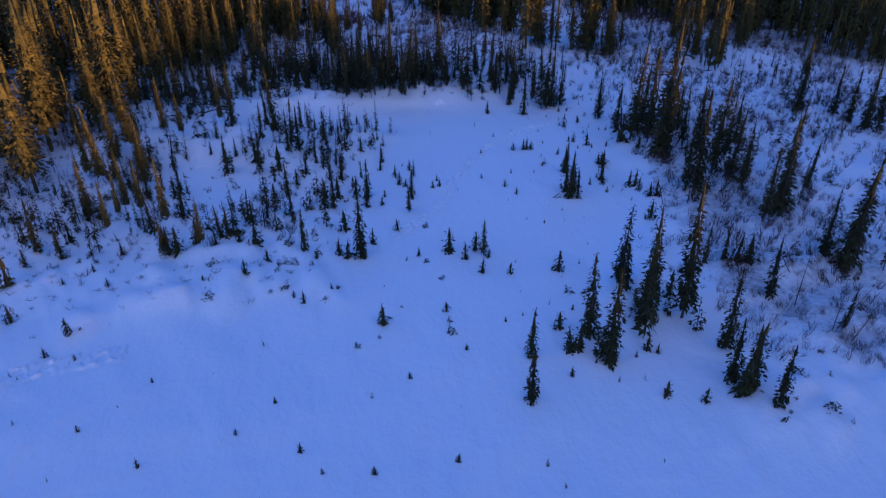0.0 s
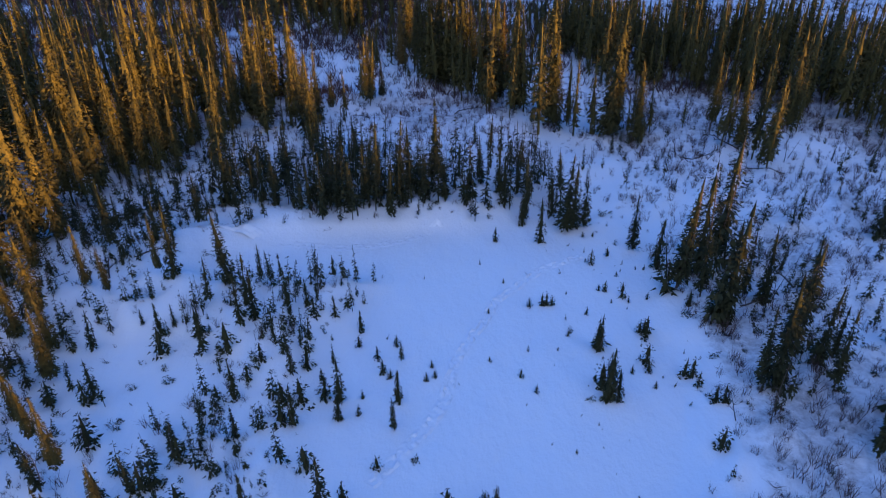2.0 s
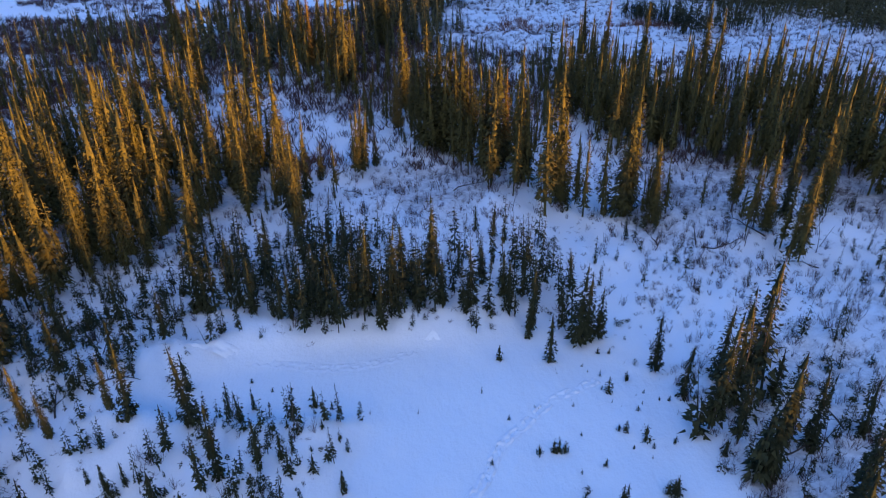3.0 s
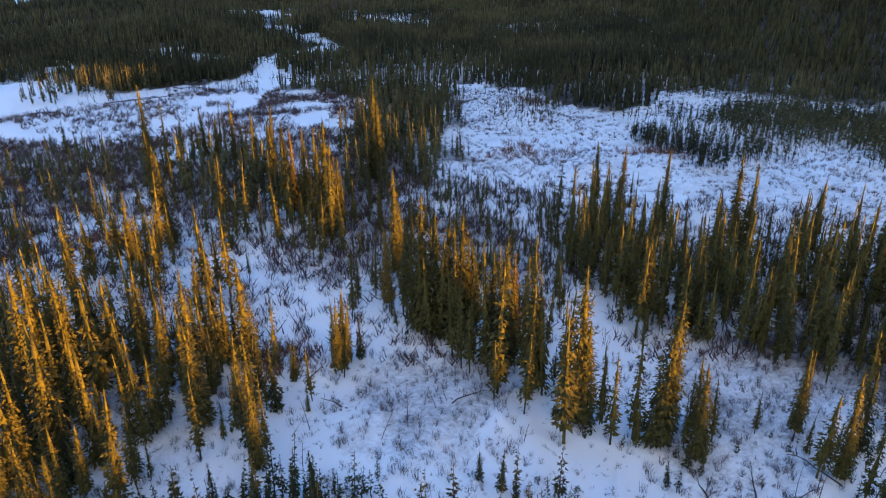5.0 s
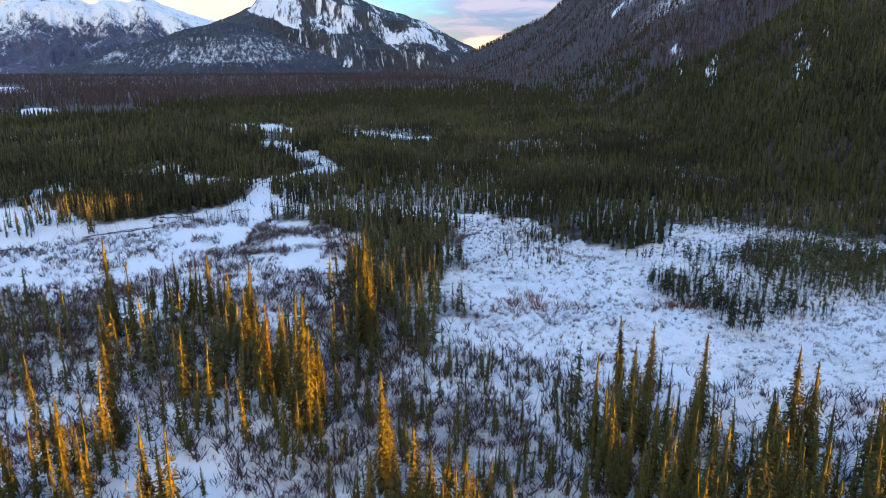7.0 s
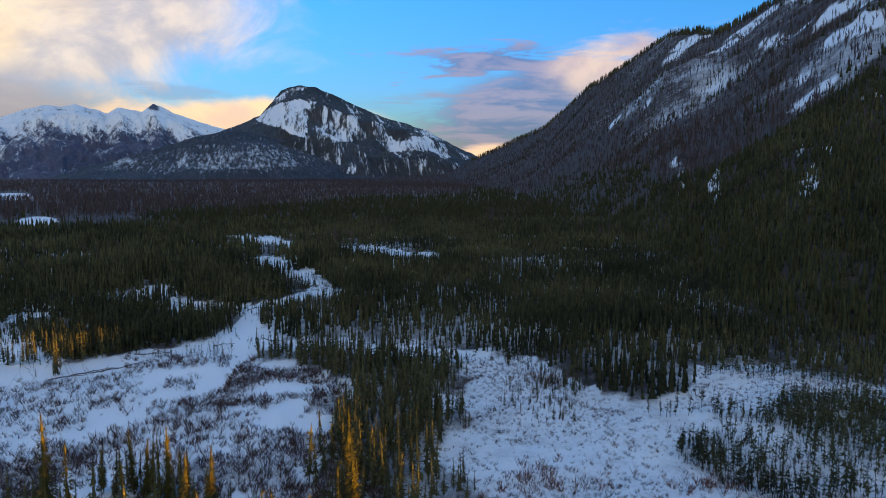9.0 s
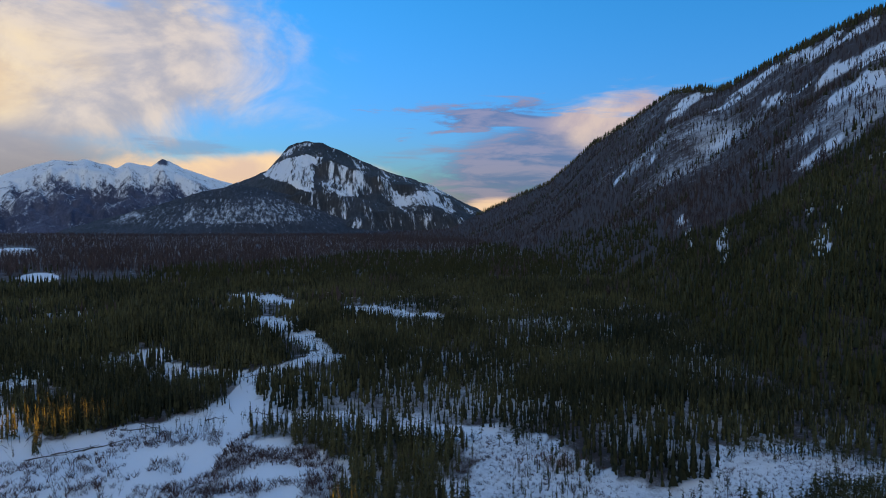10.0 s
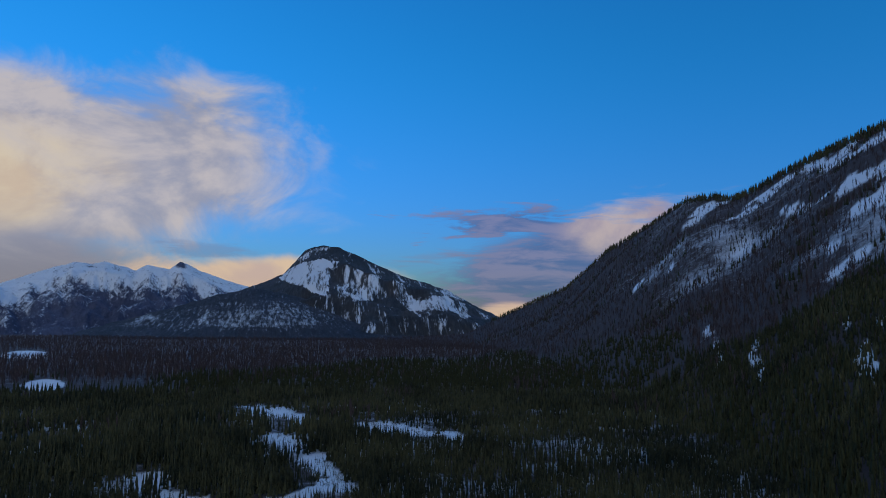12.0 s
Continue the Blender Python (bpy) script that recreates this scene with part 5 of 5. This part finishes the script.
# ---- shrubs ----
def shrub_shape(seed, stems, wide, thick, forks=2):
    """Bare shrub of unit height: forked thin stems fanning from the root."""
    r = np.random.default_rng(seed)
    verts, faces = [], []

    def stick(a, b, w):
        ang = r.uniform(0, 6.283)
        s = np.array((math.cos(ang), math.sin(ang), 0)) * w
        i = len(verts)
        verts.extend([a - s, a + s, b])
        faces.append((i, i + 1, i + 2))

    for k in range(stems):
        a = r.uniform(0, 6.283)
        root = np.array((r.normal(0, wide * 0.25), r.normal(0, wide * 0.25), -0.03))
        tip = root + np.array((math.cos(a) * wide * r.uniform(0.2, 1), math.sin(a) * wide * r.uniform(0.2, 1), r.uniform(0.55, 1.0)))
        stick(root, tip, thick)
        for j in range(forks):
            f = r.uniform(0.3, 0.7)
            q = root + (tip - root) * f
            stick(q, q + np.array((r.normal(0, wide * 0.4), r.normal(0, wide * 0.4), r.uniform(0.2, 0.4))), thick * 0.6)
    return np.array(verts), np.array(faces)


SHRUBS = [shrub_shape(500 + k, 13, 0.45, 0.015) for k in range(6)]
SHRUBS_FAR = [shrub_shape(520 + k, 7, 0.70, 0.042, 1) for k in range(5)]
TUFTS = [shrub_shape(530 + k, 6, 1.1, 0.05) for k in range(5)]
x, y = wr.uniform(-60, 60, 24000), wr.uniform(22, 104, 24000)
ok = (wr.random(24000) < brush(x, y) * 0.65) & (clearing(x, y) < 0.4)
x, y, h = x[ok], y[ok], wr.uniform(0.3, 1.25, ok.sum())
single = np.argsort(np.hypot(x - 17, y - 27))[:140]
rest = np.setdiff1d(np.arange(len(x)), single)
wood_of("near_brush", "bare brown willow brush sticking out of the snow", "brush", SHRUBS, x[rest], y[rest], h[rest], TWIGS, wr)
SHRUB_MESHES = [shaded(mesh_from("shrub", v, f), TWIGS) for v, f in [shrub_shape(540 + k, 16, 0.5, 0.010) for k in range(6)]]
for k in single:
    bush = new("willow_shrub", SHRUB_MESHES[int(wr.integers(6))])
    bush.matrix_basis = pose(x[k], y[k], float(land(x[k], y[k])), 0, 0, wr.uniform(0, 360)) @ Matrix.Diagonal((h[k], h[k], h[k], 1))
    tagged(bush, "bare brown willow shrub with thin upright stems in snow", "shrub", "willow shrubs by the near shore")
x, y = wr.uniform(-100, 110, 54000), wr.uniform(100, 240, 54000)
ok = wr.random(54000) < brush(x, y) * 0.9
wood_of("far_brush", "thicket of purple-brown bare shrubs in the hollow", "brush", SHRUBS_FAR, x[ok], y[ok], np.where(inside(x[ok], y[ok], MEADOW), wr.uniform(0.25, 0.9, ok.sum()), wr.uniform(0.5, 1.9, ok.sum())), TWIGS, wr)

# patches of red-stemmed shrubs
x, y = wr.normal(0, 1, 520), wr.normal(0, 1, 520)
spots = np.array([(41, 171, 4.5), (23, 222, 3.5), (-57, 119, 4.0), (-44, 128, 3.0), (-15, 101, 2.0), (16, 172, 5.0)])[wr.integers(6, size=520)]
x, y = spots[:, 0] + x * spots[:, 2], spots[:, 1] + y * spots[:, 2] * 0.7
wood_of("red_brush", "patches of reddish bare shrubs on the snow", "brush", SHRUBS_FAR, x, y, wr.uniform(0.6, 1.8, 520), TWIGS_RED, wr)

# heath tufts and twigs that poke through the snow between the trees
x, y = wr.uniform(-45, 45, 9000), wr.uniform(28, 108, 9000)
ok = (wr.random(9000) < 0.75 * (1 - clearing(x, y)) * np.clip(0.6 + 1.6 * fbm(x, y, 7, 3, 161), 0, 1)) & ((x < 13) | (y > 24))
wood_of("heath_tufts", "small dark heath tufts poking through the snow", "heath", TUFTS, x[ok], y[ok], wr.uniform(0.12, 0.42, ok.sum()), TWIGS, wr, 0.2)

# low bushy evergreen tussocks in loose patches round the clearing's rim
x, y = wr.uniform(-40, 34, 9000), wr.uniform(18, 84, 9000)
rim = (1 - clearing(x, y)) * np.clip(0.5 + 2.0 * fbm(x, y, 8, 3, 165), 0, 1) + 0.10 * (fbm(x, y, 10, 3, 167) > 0.28)
ok = (wr.random(9000) < 0.36 * rim * np.where(x > 13, 0.35, 1)) & clear_of(x, y, placed, 0.4)
wood_of("low_tussocks", "low bushy evergreen tussocks half buried in snow", "heath", TUSSOCKS, x[ok], y[ok], wr.uniform(0.2, 0.65, ok.sum()), NEEDLES_DARK_SHADED, wr, 0.25)

# low growth round the feet of the taller trees
x, y, h = beside(BANK_A + BANK_B + BANK_C + RIDGE_B + RIDGE_C, 3, 1.0, 0.08, 0.22)
x2, y2, h2 = beside(BANK_A + BANK_B + BANK_C, 1, 0.9, 0.25, 0.7)
x, y, h = np.concatenate([x, x2]), np.concatenate([y, y2]), np.concatenate([h, h2])
wood_of("young_spruces", "bushy young spruces round the feet of taller ones", "spruce wood", STUNTED, x, y, h, NEEDLES_DARK_SHADED, wr, 0.08)


# ---- dead wood, tracks and small things ----
def fallen_log(x, y, length, turn, thick, seed):
    """A fallen trunk, half sunk in snow, with stubs of branches."""
    r = np.random.default_rng(seed)
    ts = np.linspace(-0.5, 0.5, 7)
    c, s = math.cos(radians(turn)), math.sin(radians(turn))
    px, py = x + ts * length * c, y + ts * length * s
    bend = r.normal(0, 0.06, 7)
    pts = np.column_stack([ts * length, bend * length * 0.15, land(px, py) - float(land(x, y)) + thick * 0.6 + np.linspace(0, r.uniform(0, 0.5), 7)])
    log = new("fallen_log")
    log.matrix_basis = pose(x, y, float(land(x, y)), 0, 0, turn)
    part("trunk", tube(pts, thick * np.linspace(1, 0.35, 7), 7), DEAD_WOOD, log)
    for k in range(int(r.integers(4, 9))):
        f = r.integers(1, 6)
        a = r.uniform(0.2, 2.9)
        d = np.array((r.uniform(-0.2, 0.7), math.cos(a), math.sin(a))) * r.uniform(0.3, 0.9)
        part("branch", tube([pts[f], pts[f] + d * 0.6, pts[f] + d], (0.025, 0.018, 0.006), 4), DEAD_WOOD, log)
    return tagged(log, "grey fallen spruce trunk with branch stubs, half buried in snow", "fallen tree", "fallen trunks")


def part(name, shape, mat, parent, label=""):
    ob = new(name, shaded(mesh_from(name, *shape), mat, True))
    ob.parent = parent
    return tagged(ob, label) if label else ob


def leaning_pole(x, y, length, turn, lean, seed):
    """A dead, bare pole that leans out of the snow, with a few twigs."""
    r = np.random.default_rng(seed)
    zs = np.linspace(-0.3, length, 6)
    bow = r.normal(0, 0.08)
    pts = np.column_stack([bow * (zs / length) ** 2 * length, np.zeros(6), zs])
    pole = new("dead_pole")
    pole.matrix_basis = pose(x, y, float(land(x, y)), lean, 0, turn)
    part("trunk", tube(pts, np.linspace(0.035, 0.008, 6), 5), DEAD_WOOD, pole)
    for k in range(int(r.integers(6, 14))):
        f = int(r.integers(1, 5))
        a = r.uniform(0, 6.283)
        d = np.array((math.cos(a), math.sin(a), r.uniform(-0.2, 0.5))) * r.uniform(0.2, 0.7)
        part("branch", tube([pts[f], pts[f] + d], (0.014, 0.004), 3), DEAD_WOOD, pole)
    return tagged(pole, "bare grey dead sapling leaning out of the snow", "dead tree", "dead poles")


sr = np.random.default_rng(29)
LOGS = [(26, 82, 7, 20), (31, 79, 6, 160), (24, 84, 5, 75), (29, 85, 6, 130), (33, 83, 5, 40), (20, 84, 4, 100), (-11, 99, 6, 60), (-9, 94, 5, 140), (3, 94, 5, 30),
        (-13, 104, 5, 100), (-24, 71, 5, 150), (-21, 62, 4, 20), (-24, 60, 4, 110), (-28, 58, 5, 60), (-30, 112, 6, 10), (-24, 118, 5, 70), (-18, 122, 6, 140),
        (-74, 230, 14, 45), (-76, 228, 12, 52), (-79, 226, 13, 40), (-82, 222, 12, 35), (-72, 240, 10, 20), (-70, 243, 9, 170), (-57, 250, 8, 10), (-88, 226, 10, 120), (-92, 232, 9, 100), (-46, 252, 9, 160), (-60, 296, 10, 30), (-95, 208, 10, 15), (22, 57, 4, 20), (25, 60, 4, 100)]
for k, (x, y, length, turn) in enumerate(LOGS):
    fallen_log(x, y, length * 0.7, turn, 0.065 if y < 200 else 0.14, 700 + k)
for k in range(46):
    zone = k % 4
    x, y = [(sr.uniform(20, 36), sr.uniform(76, 92)), (sr.uniform(-28, -6), sr.uniform(52, 84)), (sr.uniform(-14, 16), sr.uniform(84, 104)), (sr.uniform(14, 24), sr.uniform(25, 60))][zone]
    if clearing(np.array(x), np.array(y)) > 0.3:
        continue
    leaning_pole(x, y, sr.uniform(1.2, 3.8), sr.uniform(0, 360), abs(sr.normal(0, 16)), 760 + k)
# burnt, leaning poles round the far pond
SPOTS = [(-57, 241, 3.5), (-80, 221, 4.5), (-84, 205, 4.0), (-91, 228, 6.0), (-67, 203, 6.0), (-52, 234, 3.0), (-60, 256, 5.0)]
for k in range(64):
    cx, cy, reach = SPOTS[k % 7]
    leaning_pole(cx + sr.normal(0, reach * 0.7), cy + sr.normal(0, reach * 0.7), sr.uniform(2.5, 6.5), sr.normal(0, 60) if k % 7 else sr.uniform(60, 120), abs(sr.normal(14, 18)), 830 + k)


def track(name, label, points, wide, step, deep):
    """A line of steps pressed into the snow: a strip laid on the ground, with pits and a raised rim."""
    pts = np.array(points, float)
    seg = np.hypot(*np.diff(pts, axis=0).T)
    along = np.concatenate([[0], np.cumsum(seg)])
    n_ = int(along[-1] / 0.12)
    d = np.linspace(0, along[-1], n_)
    cx, cy = np.interp(d, along, pts[:, 0]), np.interp(d, along, pts[:, 1])
    for _ in range(40):
        cx[1:-1], cy[1:-1] = (cx[:-2] + cx[1:-1] + cx[2:]) / 3, (cy[:-2] + cy[1:-1] + cy[2:]) / 3
    cx = cx + 0.25 * fbm(d, d * 0, 2.5, 2, 171)
    tx, ty = np.gradient(cx), np.gradient(cy)
    norm = np.hypot(tx, ty)
    v = np.linspace(-1, 1, 13)
    vv, dd = np.meshgrid(v, d)
    x = cx[:, None] - ty[:, None] / norm[:, None] * v * wide
    y = cy[:, None] + tx[:, None] / norm[:, None] * v * wide
    foot = (np.floor(dd / step) % 2) * 0.6 - 0.3
    jit = hashed(np.floor(dd / step), np.zeros_like(dd), 5) - 0.5
    u = (dd / step % 1.0 - 0.5) / 0.42
    pit = np.exp(-((u + jit * 0.5) ** 2) * 2.2 - ((vv - foot - jit * 0.2) / 0.30) ** 2)
    rim = np.exp(-((vv - foot * 1.7) / 0.30) ** 2) * 0.55
    z = land(x, y) + 0.012 + (deep * (rim - pit) * 0.6 + deep * 0.5 * value_noise(x * 6, y * 6, 7)) * (1 - vv ** 4) + 0.02 * (1 - vv ** 2)
    me = grid_mesh(name, np.stack([x, y, z], -1).reshape(-1, 3), len(d), len(v))
    return tagged(new(name, shaded(me, SNOW, True)), label, "tracks", kind="structure")


track("snow_track", "line of footprints trodden across the open snow", [(-3.5, 41.5), (-2, 43.5), (0, 47), (1, 51), (2.5, 54.5), (4.5, 58.5), (8, 62), (11, 63.8)], 0.42, 0.7, 0.34)
track("snow_track_north", "faint line of footprints along the clearing's far side", [(-20, 67), (-14, 66), (-7, 65), (-3, 66), (0, 68.5)], 0.5, 0.7, 0.20)
track("snow_track_west", "trodden trail crossing the snow near the wood", [(-30, 25.5), (-23.5, 27), (-21, 28), (-19, 28.5), (-17, 29.3)], 0.8, 0.7, 0.36)
